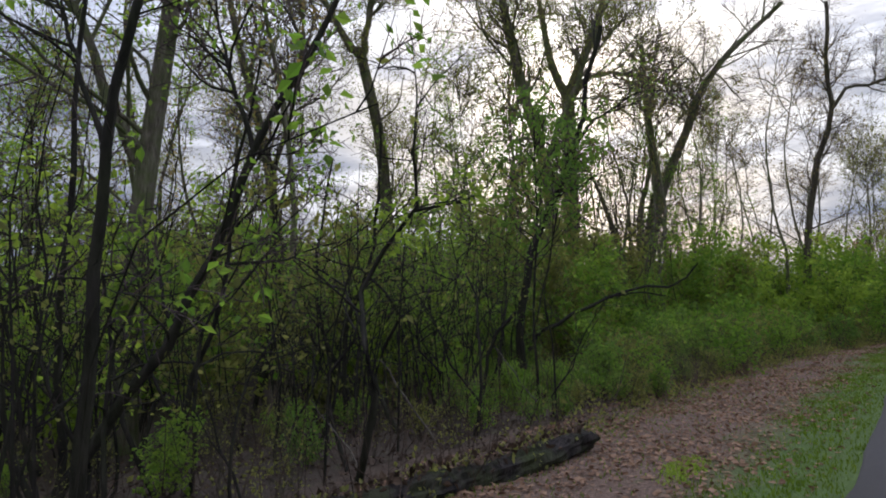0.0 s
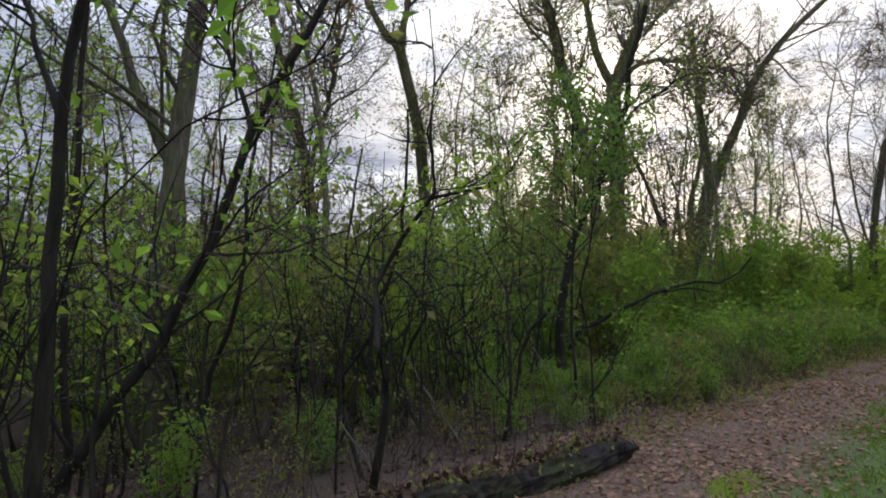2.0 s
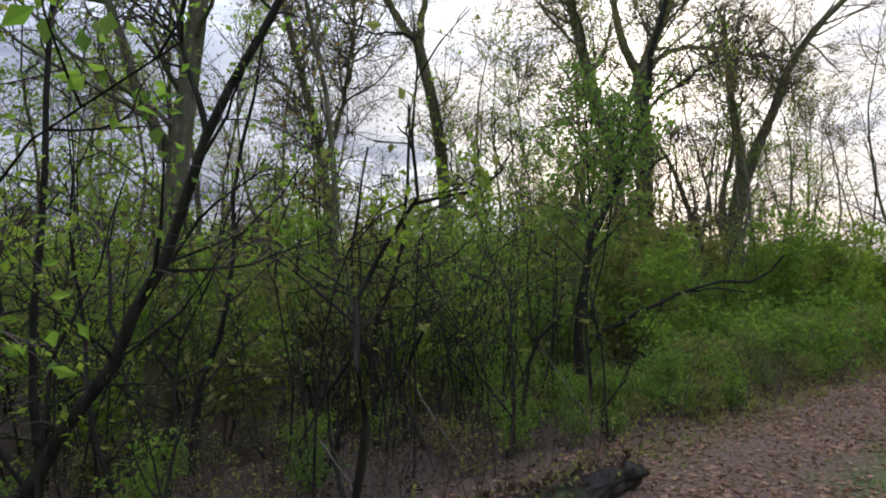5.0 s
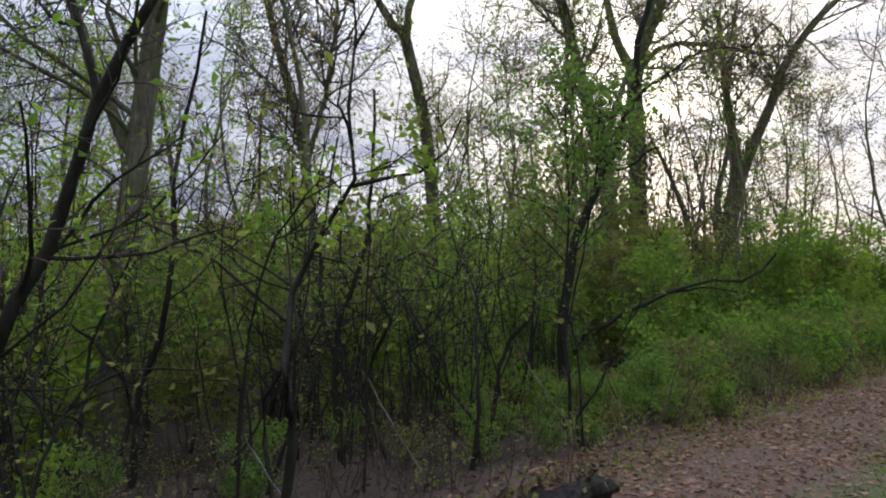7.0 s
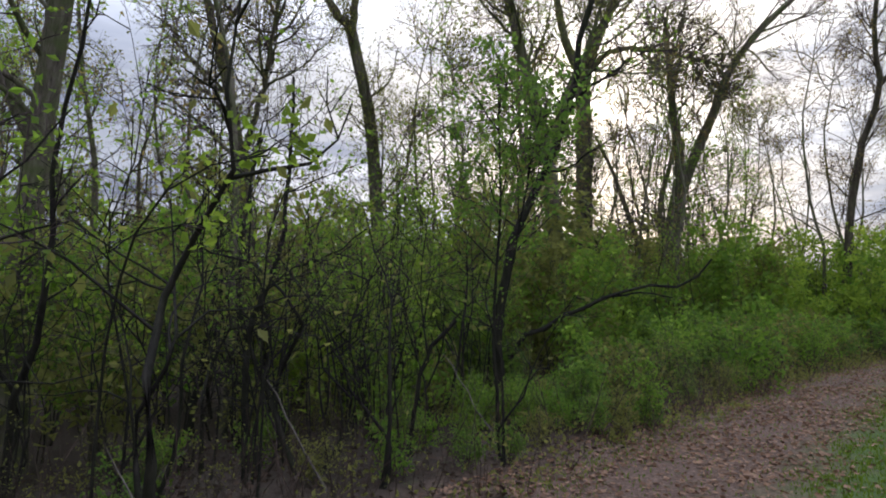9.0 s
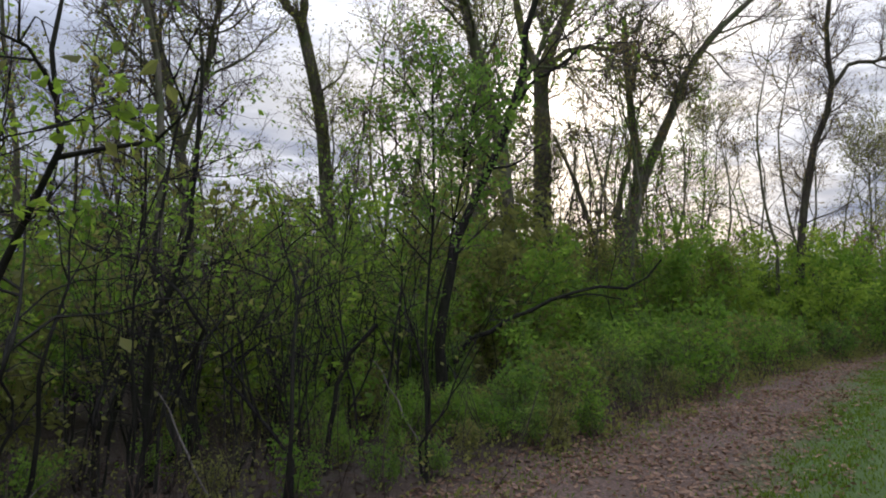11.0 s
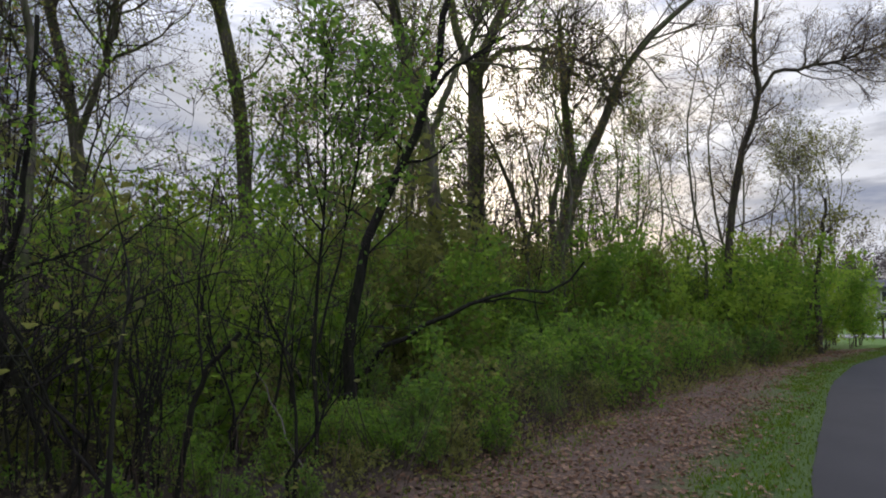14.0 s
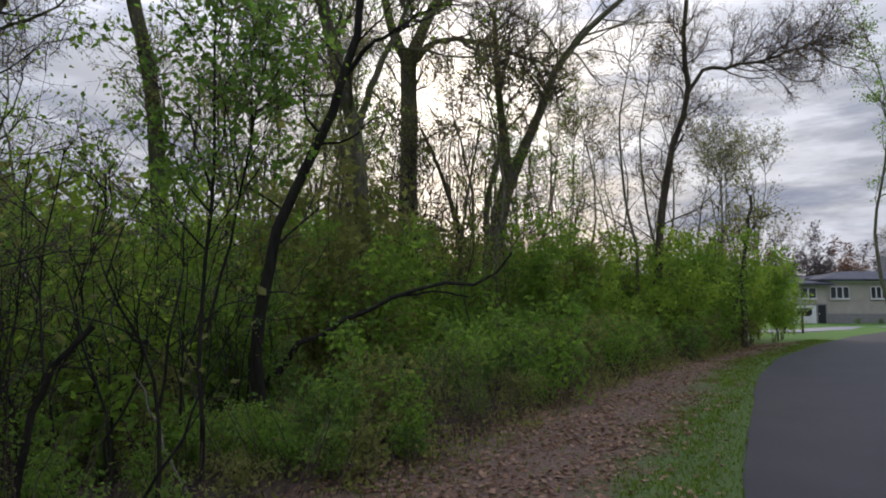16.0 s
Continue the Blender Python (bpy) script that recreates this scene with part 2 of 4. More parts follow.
def tubes(lines):
    """Round limbs: lines of (points, radii, sides), gathered into vertices and quads."""
    groups = {}
    for pts, rad, sides in lines:
        groups.setdefault((len(pts), sides), []).append((pts, rad))
    verts, faces, base = [], [], 0
    for (n, s), items in groups.items():
        p = np.array([i[0] for i in items], np.float64)
        r = np.array([i[1] for i in items], np.float64)
        tan = np.gradient(p, axis=1)
        tan /= np.linalg.norm(tan, axis=2, keepdims=True) + 1e-9
        ref = np.where(np.abs(tan[..., 2:3]) > 0.8, np.array([1.0, 0, 0]), np.array([0, 0, 1.0]))
        ref = np.broadcast_to(ref[:, n // 2:n // 2 + 1], tan.shape)
        a = np.cross(tan, ref)
        a /= np.linalg.norm(a, axis=2, keepdims=True) + 1e-9
        b = np.cross(tan, a)
        ang = np.linspace(0, 2 * np.pi, s, endpoint=False)
        ring = p[:, :, None] + r[:, :, None, None] * (a[:, :, None] * np.cos(ang)[:, None] + b[:, :, None] * np.sin(ang)[:, None])
        m = len(items)
        verts.append(ring.reshape(-1, 3))
        idx = base + np.arange(m * n * s).reshape(m, n, s)
        nxt = np.roll(idx, -1, axis=2)
        q = np.stack([idx[:, :-1], nxt[:, :-1], nxt[:, 1:], idx[:, 1:]], axis=-1)
        faces.append(q.reshape(-1, 4))
        base += m * n * s
    return np.concatenate(verts), np.concatenate(faces)


def leaves(rng, at, size, droop=0.3, width=0.5, spread=0.3, far=False):
    """Folded leaf blades at the given places; far off, one triangle each."""
    n = len(at)
    d = rng.normal(size=(n, 3))
    d[:, 2] -= droop
    d /= np.linalg.norm(d, axis=1, keepdims=True)
    side = np.cross(d, rng.normal(size=(n, 3)))
    side /= np.linalg.norm(side, axis=1, keepdims=True) + 1e-9
    up = np.cross(side, d)
    ln = size * rng.uniform(1 - spread, 1 + spread, (n, 1))
    a = at
    tip = at + d * ln
    mid = at + d * ln * 0.45
    if far:
        v = np.stack([a + side * ln * width * 0.5, tip, a - side * ln * width * 0.5 + up * ln * 0.2], axis=1).reshape(-1, 3)
        return v, np.arange(n * 3).reshape(n, 3)
    l = mid + side * ln * width * 0.5 + up * ln * 0.12
    r = mid - side * ln * width * 0.5 + up * ln * 0.12
    v = np.stack([a, l, tip, r], axis=1).reshape(-1, 3)
    i = np.arange(n)[:, None] * 4
    f = np.concatenate([i + [0, 1, 2], i + [0, 2, 3]], axis=1).reshape(-1, 3)
    return v, f


def path_points(ctrl, n):
    """A smooth curve through a few control points, n points along it."""
    c = np.array(ctrl, float)
    s = np.concatenate([[0], np.cumsum(np.linalg.norm(np.diff(c, axis=0), axis=1))])
    c2 = np.vstack([2 * c[0] - c[1], c, 2 * c[-1] - c[-2]])
    out = []
    for q in np.linspace(0, s[-1] - 1e-6, n):
        k = min(np.searchsorted(s, q, side="right") - 1, len(c) - 2)
        f = (q - s[k]) / (s[k + 1] - s[k])
        p0, p1, p2, p3 = c2[k:k + 4]
        out.append(0.5 * (2 * p1 + (p2 - p0) * f + (2 * p0 - 5 * p1 + 4 * p2 - p3) * f * f + (3 * p1 - p0 - 3 * p2 + p3) * f ** 3))
    return np.array(out)


def wander(rng, start, way, length, n, bend, rise):
    """A crooked shoot: n points from start, bending at random and rising (or drooping)."""
    d = way / np.linalg.norm(way)
    pts, p = [start], np.array(start, float)
    for _ in range(n - 1):
        d = d + rng.normal(size=3) * bend
        d[2] += rise
        d = d / np.linalg.norm(d)
        p = p + d * length / (n - 1)
        pts.append(p.copy())
    return np.array(pts)


def sprout(rng, out, pts, rad, level, spec):
    """Side shoots of one limb, down to the twigs; out gathers lines by level and leaf places."""
    if level >= spec["levels"]:
        return
    n = spec["count"][level]
    n = max(1, int(n * rng.uniform(0.7, 1.3)))
    low = spec["low"][level]
    for f in np.sort(rng.uniform(low, 1.0, n)):
        x = f * (len(pts) - 1)
        k = min(int(x), len(pts) - 2)
        p = pts[k] + (pts[k + 1] - pts[k]) * (x - k)
        t = pts[k + 1] - pts[k]
        t = t / np.linalg.norm(t)
        side = np.cross(t, rng.normal(size=3))
        side /= np.linalg.norm(side) + 1e-9
        a = radians(rng.uniform(*spec["angle"][level]))
        way = t * math.cos(a) + side * math.sin(a)
        length = spec["length"][level] * rng.uniform(0.55, 1.25) * (1.15 - 0.55 * f)
        r0 = min(spec["radius"][level] * rng.uniform(0.7, 1.2), 0.75 * rad * (1.05 - 0.6 * f) + 0.002)
        m = spec["points"][level]
        q = wander(rng, p, way, length, m, spec["bend"][level], spec["rise"][level])
        taper = np.linspace(1, 0.35, m)
        out["lines"].append((q, r0 * taper, spec["sides"][level], level))
        if level + 1 >= spec["levels"]:
            c = spec["leaves"]
            c = int(c) + (rng.random() < c - int(c))
            if c:
                g = rng.uniform(0.15, 1.0, c)
                x = g * (m - 1)
                k = np.minimum(x.astype(int), m - 2)
                pos = q[k] + (q[k + 1] - q[k]) * (x - k)[:, None]
                out["leaves"].append(pos + rng.normal(size=(c, 3)) * spec["scatter"])
        else:
            sprout(rng, out, q, r0, level + 1, spec)


PIECES = {}


def plant(name, seed, stems, spec, mats, label, category, group="", stem_part="trunk", at=(0, 0, 0), single_branches=False):
    """A tree or bush: stems of (control points, base radius, tip radius), each with its own shoots."""
    rng = np.random.default_rng(seed)
    top = thing(name, at, label, category, group)
    out = {"lines": [], "leaves": []}
    PIECES[top.name] = kept = []
    for i, (ctrl, r0, r1, sprouting) in enumerate(stems):
        n = 14 if r0 > 0.05 else 10 if r0 > 0.0155 else 6
        pts = path_points(ctrl, n)
        if r0 < 0.2:
            pts[1:] += rng.normal(size=(n - 1, 3)) * min(0.035, r0 * 0.5)
        rad = r0 + (r1 - r0) * np.linspace(0, 1, n) ** 0.85
        if i == 0 and r0 > 0.1:
            rad[0] *= 1.25
            rad[1] *= 1.12
        v, f = tubes([(pts, rad, 12 if r0 > 0.1 else 6 if r0 > 0.018 else 4)])
        kept.append((v, f, mats[0]))
        part_mesh(stem_part if i == 0 or stem_part == "stem" else "limb", mesh_of(name + "_" + stem_part, v, f, mats[0], True), top)
        if sprouting:
            sprout(rng, out, pts, r0 * 0.6 + r1 * 0.4, 0, spec)
    heavy = [(p, r, s) for p, r, s, lv in out["lines"] if lv == 0]
    fine = [(p, r, s) for p, r, s, lv in out["lines"] if lv > 0]
    if not single_branches:
        kept += [(*tubes(lines), mat) for lines, mat in ((heavy, mats[0]), (fine, mats[1])) if lines]
    if heavy:
        if single_branches:
            for line in heavy:
                part_mesh("branch", mesh_of(name + "_branch", *tubes([line]), mats[0], True), top)
        else:
            tagged(part_mesh("branchwork", mesh_of(name + "_branchwork", *tubes(heavy), mats[0], True), top), kind="stuff")
    if fine:
        tagged(part_mesh("twig_spray", mesh_of(name + "_twig_spray", *tubes(fine), mats[1], False), top), kind="stuff")
    if out["leaves"]:
        v, f = leaves(rng, np.concatenate(out["leaves"]), spec["leaf_size"], spec.get("droop", 0.3), spec.get("width", 0.55), 0.35, spec.get("far", False))
        kept.append((v, f, mats[2]))
        part_mesh("crown", mesh_of(name + "_leaves", v, f, mats[2]), top, spec.get("crown", ""))["kind"] = "stuff"
    return top


# ---- plan: u runs along the walk, v to the left of it ----
ALONG, LEFT = np.array([0.585, 0.811]), np.array([-0.811, 0.585])


def plan(u, v):
    return ALONG[0] * u + LEFT[0] * v, ALONG[1] * u + LEFT[1] * v


def road_edge(u):
    """v of the road's left edge, which bends away to the right."""
    return np.interp(u, [-60, 0, 6, 11, 14, 18.4, 21.5, 25.5, 32, 39, 46, 60, 90], [3, 0.55, 0.2, -0.2, -0.4, -0.75, -1.05, -1.75, -3.55, -5.9, -9, -16.5, -36])


def smooth_step(x):
    x = np.clip(x, 0, 1)
    return x * x * (3 - 2 * x)


def ground_z(u, v):
    e = v - road_edge(u)
    z = -0.03 - 0.2 * smooth_step((e - 0.2) / 3.0) - 1.0 * smooth_step((e - 3.5) / 9.0) * smooth_step((26 - u) / 12)
    z = z + 0.03 * np.sin(u * 1.9 + v * 0.7) * np.sin(v * 2.3 - u * 0.4) * smooth_step(e / 0.6) * (np.abs(u) < 80)
    return np.where(e < -0.1, -0.06, z)


def ground_at(x, y):
    u, v = ALONG[0] * x + ALONG[1] * y, LEFT[0] * x + LEFT[1] * y
    return float(ground_z(u, v))


def far_axis(lo, hi, step):
    out = [-3000, -1200, -500, -220, -110, -60]
    mid = list(np.arange(lo, hi, step))
    return np.array([a for a in out if a < lo - 5] + mid + [a for a in (60, 80, 110, 220, 500, 1200, 3000) if a > hi + 5], float)


def build_ground():
    us, vs = far_axis(-10, 50, 0.4), far_axis(-14, 30, 0.32)
    uu, vv = np.meshgrid(us, vs, indexing="ij")
    x, y = plan(uu, vv)
    z = ground_z(uu, vv)
    verts = np.stack([x, y, z], axis=-1).reshape(-1, 3)
    i = np.arange(uu.size).reshape(uu.shape)
    f = np.stack([i[:-1, :-1], i[1:, :-1], i[1:, 1:], i[:-1, 1:]], axis=-1).reshape(-1, 4)
    me = mesh_of("ground", verts, f, GROUND, True)
    e = (vv - road_edge(uu)).ravel()
    e = np.where((e > 0) & (uu.ravel() > 36) & (vv.ravel() < 1), -6.0, e)
    me.attributes.new("edge", "FLOAT", "POINT").data.foreach_set("value", e.astype(np.float32))
    tagged(new("ground", me), "leaf-strewn woodland floor with a grass verge", "ground", kind="structure")


build_ground()


def build_road():
    us = np.concatenate([np.arange(-40, 60, 0.5), np.arange(60, 92, 2.0)])
    ed = road_edge(us)
    rng = np.random.default_rng(5)
    rag = np.convolve(rng.normal(size=len(us)), np.ones(3) / 3, "same") * 0.035
    cols = [ed + rag, ed + rag - 0.04, ed - 1.6, ed - 3.2, ed - 6.2, ed - 6.25]
    zs = [-0.05, -0.005, 0.02, 0.035, 0.0, -0.06]
    v = []
    for vv, z in zip(cols, zs):
        x, y = plan(us, vv)
        v.append(np.stack([x, y, np.full_like(x, z)], axis=-1))
    n = len(us)
    v = np.concatenate(v)
    i = np.arange(len(v)).reshape(len(cols), n)
    f = np.stack([i[:-1, :-1], i[1:, :-1], i[1:, 1:], i[:-1, 1:]], axis=-1).reshape(-1, 4)[:, ::-1]
    tagged(new("road", mesh_of("road", v, f, ASPHALT, True)), "worn grey asphalt road bending away past the trees", "road", kind="structure")


build_road()

# ---- large trees ----
TALL = dict(levels=3, sides=(6, 4, 3), count=(17, 11, 8), low=(0.34, 0.15, 0.12), angle=((30, 65), (30, 70), (25, 75)), length=(4.2, 1.7, 0.6), radius=(0.05, 0.016, 0.006),
            points=(8, 5, 2), far=True, bend=(0.16, 0.2, 0.2), rise=(0.06, 0.05, 0.03), leaves=4.2, scatter=0.12, leaf_size=0.09, crown="sparse young yellow-green leaves")
BARE = dict(TALL, count=(18, 13, 9), leaves=0.7, leaf_size=0.06, crown="swelling reddish buds and first leaves")
MATS = (BARK, BARK_TWIG, LEAF_OLIVE)


def big_tree(seed, stems, spec, mats, label):
    stems = [([Vector(p) for p in ctrl], r0, r1, not more) for ctrl, r0, r1, *more in stems]
    base = Vector((stems[0][0][0].x, stems[0][0][0].y, ground_at(*stems[0][0][0].xy) - 0.1))
    stems[0][0].insert(0, base)
    moved = [([tuple(p - base) for p in ctrl], r0, r1, s) for ctrl, r0, r1, s in stems]
    return plant("tree", seed, moved, spec, mats, label, "tree", "large trees in the wood", at=base, single_branches=True)


big_tree(11, [
    ([(-5.63, 12.76, 0.49), (-5.45, 12.65, 2.19), (-5.13, 12.5, 4.73), (-4.75, 12.34, 7.27), (-4.5, 12.2, 9.6), (-4.3, 12.1, 12)], 0.27, 0.13),
    ([(-5.3, 12.5, 4.3), (-5.78, 12.41, 5.26), (-6.24, 12.28, 6.64), (-6.81, 12.13, 8.13), (-7.1, 12, 10)], 0.12, 0.05)],
    dict(TALL, leaves=2.5, far=False, leaf_size=0.075, low=(0.42, 0.15, 0.1)), MATS, "thick straight tree trunk with furrowed mossy bark")
big_tree(12, [
    ([(-0.59, 26.01, 1.73), (-0.96, 25.8, 4.39), (-1.25, 25.51, 8.15), (-1.98, 25.21, 11.58)], 0.29, 0.21),
    ([(-1.98, 25.21, 11.5), (-2.63, 25.1, 12.35), (-3.17, 25.0, 13.24), (-3.9, 24.84, 15.2)], 0.19, 0.08),
    ([(-1.98, 25.21, 11.4), (-1.69, 25.11, 13.23), (-1.4, 24.97, 15.8)], 0.17, 0.08)],
    TALL, MATS, "tall tree forking into a high narrow Y")
big_tree(13, [
    ([(8.04, 31.08, 0.64), (7.91, 30.77, 4.79), (7.87, 30.49, 8.69), (7.78, 30.26, 11.8)], 0.44, 0.34),
    ([(7.78, 30.26, 11.6), (7.14, 30.14, 12.84), (6.77, 30.02, 14.14), (6.16, 29.72, 17.78)], 0.25, 0.1),
    ([(7.8, 30.26, 11.7), (8.58, 30.19, 13.61), (9.25, 30.13, 15.17), (9.92, 30.01, 17.5)], 0.3, 0.12),
    ([(7.78, 30.26, 11.5), (8.96, 30.29, 12.7), (10.52, 30.38, 12.95), (12.07, 30.51, 12.76), (14.4, 30.71, 12.33)], 0.16, 0.05)],
    TALL, MATS, "tall grey-barked tree with a long sideways limb")
big_tree(14, [
    ([(5.25, 22.68, 0.95), (4.93, 22.31, 5.81), (4.39, 22.12, 7.88), (3.95, 21.97, 9.56), (3.5, 21.8, 11.44), (3.0, 21.6, 14)], 0.27, 0.14),
    ([(4.85, 22.24, 6.4), (5.14, 22.22, 7.31), (5.52, 22.17, 8.34), (6.29, 22.1, 10.11), (6.9, 22, 12)], 0.12, 0.05)],
    TALL, MATS, "tall leaning tree with greenish bark")
big_tree(15, [
    ([(11.74, 31.54, 0.61), (11.91, 31.33, 3.74), (12.47, 31.14, 6.87)], 0.42, 0.34, False),
    ([(12.47, 31.14, 6.7), (12.4, 31.05, 8.18), (12.11, 30.89, 10.01), (11.92, 30.75, 11.84), (11.7, 30.5, 14.5)], 0.26, 0.1),
    ([(12.46, 31.16, 6.4), (13.13, 31.1, 8.18), (14.07, 31.02, 10.26), (14.75, 30.94, 12.08), (16.07, 30.91, 13.9), (17.39, 30.91, 15.2), (19.4, 30.92, 17)], 0.28, 0.1),
    ([(11.6, 31.5, 1.5), (10.73, 31.26, 3.49), (10.22, 31.13, 4.8), (9.34, 30.89, 7.16), (8.44, 30.7, 8.99)], 0.2, 0.06, False),
    ([(11.8, 31.4, 2.2), (11.49, 31.16, 5.57), (11.95, 31.05, 7.66), (12.22, 31.02, 8.9)], 0.2, 0.09, False)],
    dict(BARE, leaves=0.55, leaf_size=0.055, low=(0.3, 0.15, 0.1)), (BARK, BARK_TWIG, BUD), "broad many-stemmed tree with bare spreading limbs")
big_tree(16, [
    ([(16.6, 26.06, 1.03), (16.71, 25.79, 4.02), (17.01, 25.48, 6.79), (17.55, 25.18, 8.93), (17.63, 25.05, 10.21), (17.38, 25.0, 11.49), (17.5, 24.8, 14)], 0.18, 0.07),
    ([(17.62, 25.09, 9.5), (18.19, 24.91, 10.32), (18.82, 24.75, 10.43), (19.96, 24.47, 10.6), (21.41, 24.09, 11.07), (23.0, 23.65, 11.6)], 0.09, 0.025)],
    dict(BARE, count=(32, 14, 9), low=(0.28, 0.1, 0.1), leaves=0.9, length=(2.5, 1.2, 0.5), radius=(0.03, 0.01, 0.0045), rise=(0.1, 0.06, 0.04)), (BARK_SHRUB, BARK_TWIG, BUD), "dark crooked tree with one long bare side limb")
big_tree(17, [
    ([(2.65, 15.61, 0.41), (2.72, 15.5, 1.54), (2.93, 15.36, 2.58), (3.28, 15.2, 3.62), (3.72, 15.0, 4.66), (3.93, 14.89, 5.42), (4.23, 14.72, 6.65), (4.6, 14.5, 8.2)], 0.118, 0.055),
    ([(3.9, 14.89, 5.3), (4.34, 14.76, 5.84), (4.71, 14.65, 6.08), (5.3, 14.5, 6.5)], 0.05, 0.02)],
    dict(TALL, count=(8, 6, 5), length=(1.8, 0.8, 0.35), radius=(0.025, 0.01, 0.004), leaves=1.8, far=False, leaf_size=0.075), (BARK_DARK, BARK_TWIG, LEAF), "black-barked leaning tree, forked at the top")
big_tree(18, [
    ([(-2.9, 5.5, 0.0), (-2.56, 5.5, 0.5), (-2.08, 5.5, 1.3), (-1.72, 5.48, 2.0), (-1.4, 5.44, 2.75), (-1.27, 5.42, 3.1), (-0.95, 5.4, 3.6), (-0.7, 5.4, 4.1), (-0.4, 5.3, 4.9)], 0.062, 0.022),
    ([(-1.36, 5.43, 2.9), (-1.55, 5.5, 3.5), (-1.8, 5.6, 4.3)], 0.026, 0.01)],
    dict(TALL, count=(9, 6, 5), low=(0.3, 0.2, 0.1), length=(1.3, 0.6, 0.3), radius=(0.016, 0.007, 0.0035), leaves=1.1, far=False, leaf_size=0.07), (BARK_DARK, BARK_TWIG, LEAF), "slender dark tree leaning across the wood")
big_tree(19, [
    ([(-4.3, 21.9, 0.2), (-4.45, 22, 2.2), (-4.65, 22, 4.0), (-4.9, 22, 5.9), (-5.3, 22, 7.9), (-6.07, 22, 10.8), (-6.6, 22, 13.5)], 0.25, 0.1),
    ([(-4.9, 22, 6.0), (-4.3, 21.8, 7.6), (-3.9, 21.6, 9.6), (-3.7, 21.5, 12)], 0.11, 0.04)],
    dict(TALL, leaves=1.6), MATS, "tall grey trunk bending over at the top")

# ---- saplings, shrubs and slim trees: a few built, then repeated ----


def random_stems(rng, count, height, spread, radius, crook):
    out = []
    for _ in range(count):
        a = rng.uniform(0, 2 * math.pi)
        lean = spread * rng.uniform(0.3, 1.0)
        h = height * rng.uniform(0.7, 1.1)
        p, ctrl = np.array([rng.normal() * 0.06, rng.normal() * 0.06, -0.15]), []
        for k in range(5):
            f = k / 4
            q = p + np.array([math.cos(a) * lean * f ** 1.4, math.sin(a) * lean * f ** 1.4, h * f])
            ctrl.append(tuple(q + rng.normal(size=3) * crook * (k > 0)))
        r = radius * rng.uniform(0.7, 1.2)
        out.append((ctrl, r, r * 0.1, True))
    return out


SAPLING = dict(levels=3, sides=(4, 3, 3), count=(8, 5, 3), low=(0.3, 0.2, 0.2), angle=((30, 65), (30, 70), (30, 70)), length=(1.3, 0.6, 0.28), radius=(0.011, 0.006, 0.0035),
               points=(5, 3, 2), bend=(0.2, 0.22, 0.2), rise=(0.05, 0.03, 0.0), leaves=1.5, scatter=0.05, leaf_size=0.08, width=0.6, crown="thin new leaves")
SHRUB = dict(levels=2, sides=(3, 3), count=(7, 4), low=(0.18, 0.1), angle=((30, 75), (30, 80)), length=(0.95, 0.42), radius=(0.008, 0.004),
             points=(4, 2), bend=(0.2, 0.2), rise=(0.02, 0.0), leaves=3.6, scatter=0.085, leaf_size=0.165, droop=0.2, width=0.6, crown="dense fresh green leaves")
SLIM = dict(TALL, sides=(4, 3, 3), points=(6, 4, 2), count=(14, 7, 4), low=(0.3, 0.15, 0.1), length=(2.6, 1.1, 0.45), radius=(0.028, 0.01, 0.005), leaves=4, leaf_size=0.13)
LACE = dict(SLIM, count=(13, 8, 5), low=(0.2, 0.1, 0.1), angle=((45, 85), (35, 80), (30, 80)), length=(2.4, 1.0, 0.5), radius=(0.022, 0.009, 0.005), rise=(0.03, 0.02, 0.0), leaves=0.5, leaf_size=0.09, crown="first scattered leaves")
POLE = dict(SAPLING, count=(5, 3, 2), low=(0.35, 0.2, 0.2), length=(1.0, 0.5, 0.25), bend=(0.28, 0.28, 0.2), leaves=0.8, leaf_size=0.085)
FAR_SHRUB = dict(SHRUB, count=(7, 4), length=(1.5, 0.7), leaves=10, leaf_size=0.19, scatter=0.17, far=True)


def kinds(count, make):
    return [make(k) for k in range(count)]


def saplings_kind(k):
    rng = np.random.default_rng(200 + k)
    lime = k in (1, 4)
    return plant("sapling", 200 + k, random_stems(rng, 1 + k % 3, (3.6, 4.6, 5.6, 6.4)[k % 4], 1.1, 0.024, 0.13), dict(SAPLING, leaves=2.3 if lime else 1.5),
                 (BARK_DARK, BARK_TWIG, LEAF_LIME if lime else LEAF), "slender dark sapling with lime-green new leaves" if lime else "slender crooked dark sapling, thinly leafed", "sapling", "saplings of the wood edge", "stem")


def shrub_kind(k):
    rng = np.random.default_rng(300 + k)
    return plant("shrub", 300 + k, random_stems(rng, 9, 2.2, 1.1, 0.014, 0.07), SHRUB, (BARK_SHRUB, BARK_TWIG, (LEAF_DEEP, LEAF, LEAF_OLIVE, LEAF)[k % 4]),
                 "dense green leafing shrub at the wood's edge", "shrub", "shrubs along the verge", "stem")


def thin_kind(k):
    rng = np.random.default_rng(350 + k)
    return plant("shrub", 350 + k, random_stems(rng, 8, 2.4, 0.9, 0.012, 0.09), dict(SHRUB, count=(6, 4), leaves=1.2, leaf_size=0.075), (BARK_SHRUB, BARK_SHRUB, LEAF_OLIVE),
                 "thin brown brushy shrub, hardly in leaf", "shrub", "bare brush of the wood floor", "stem")


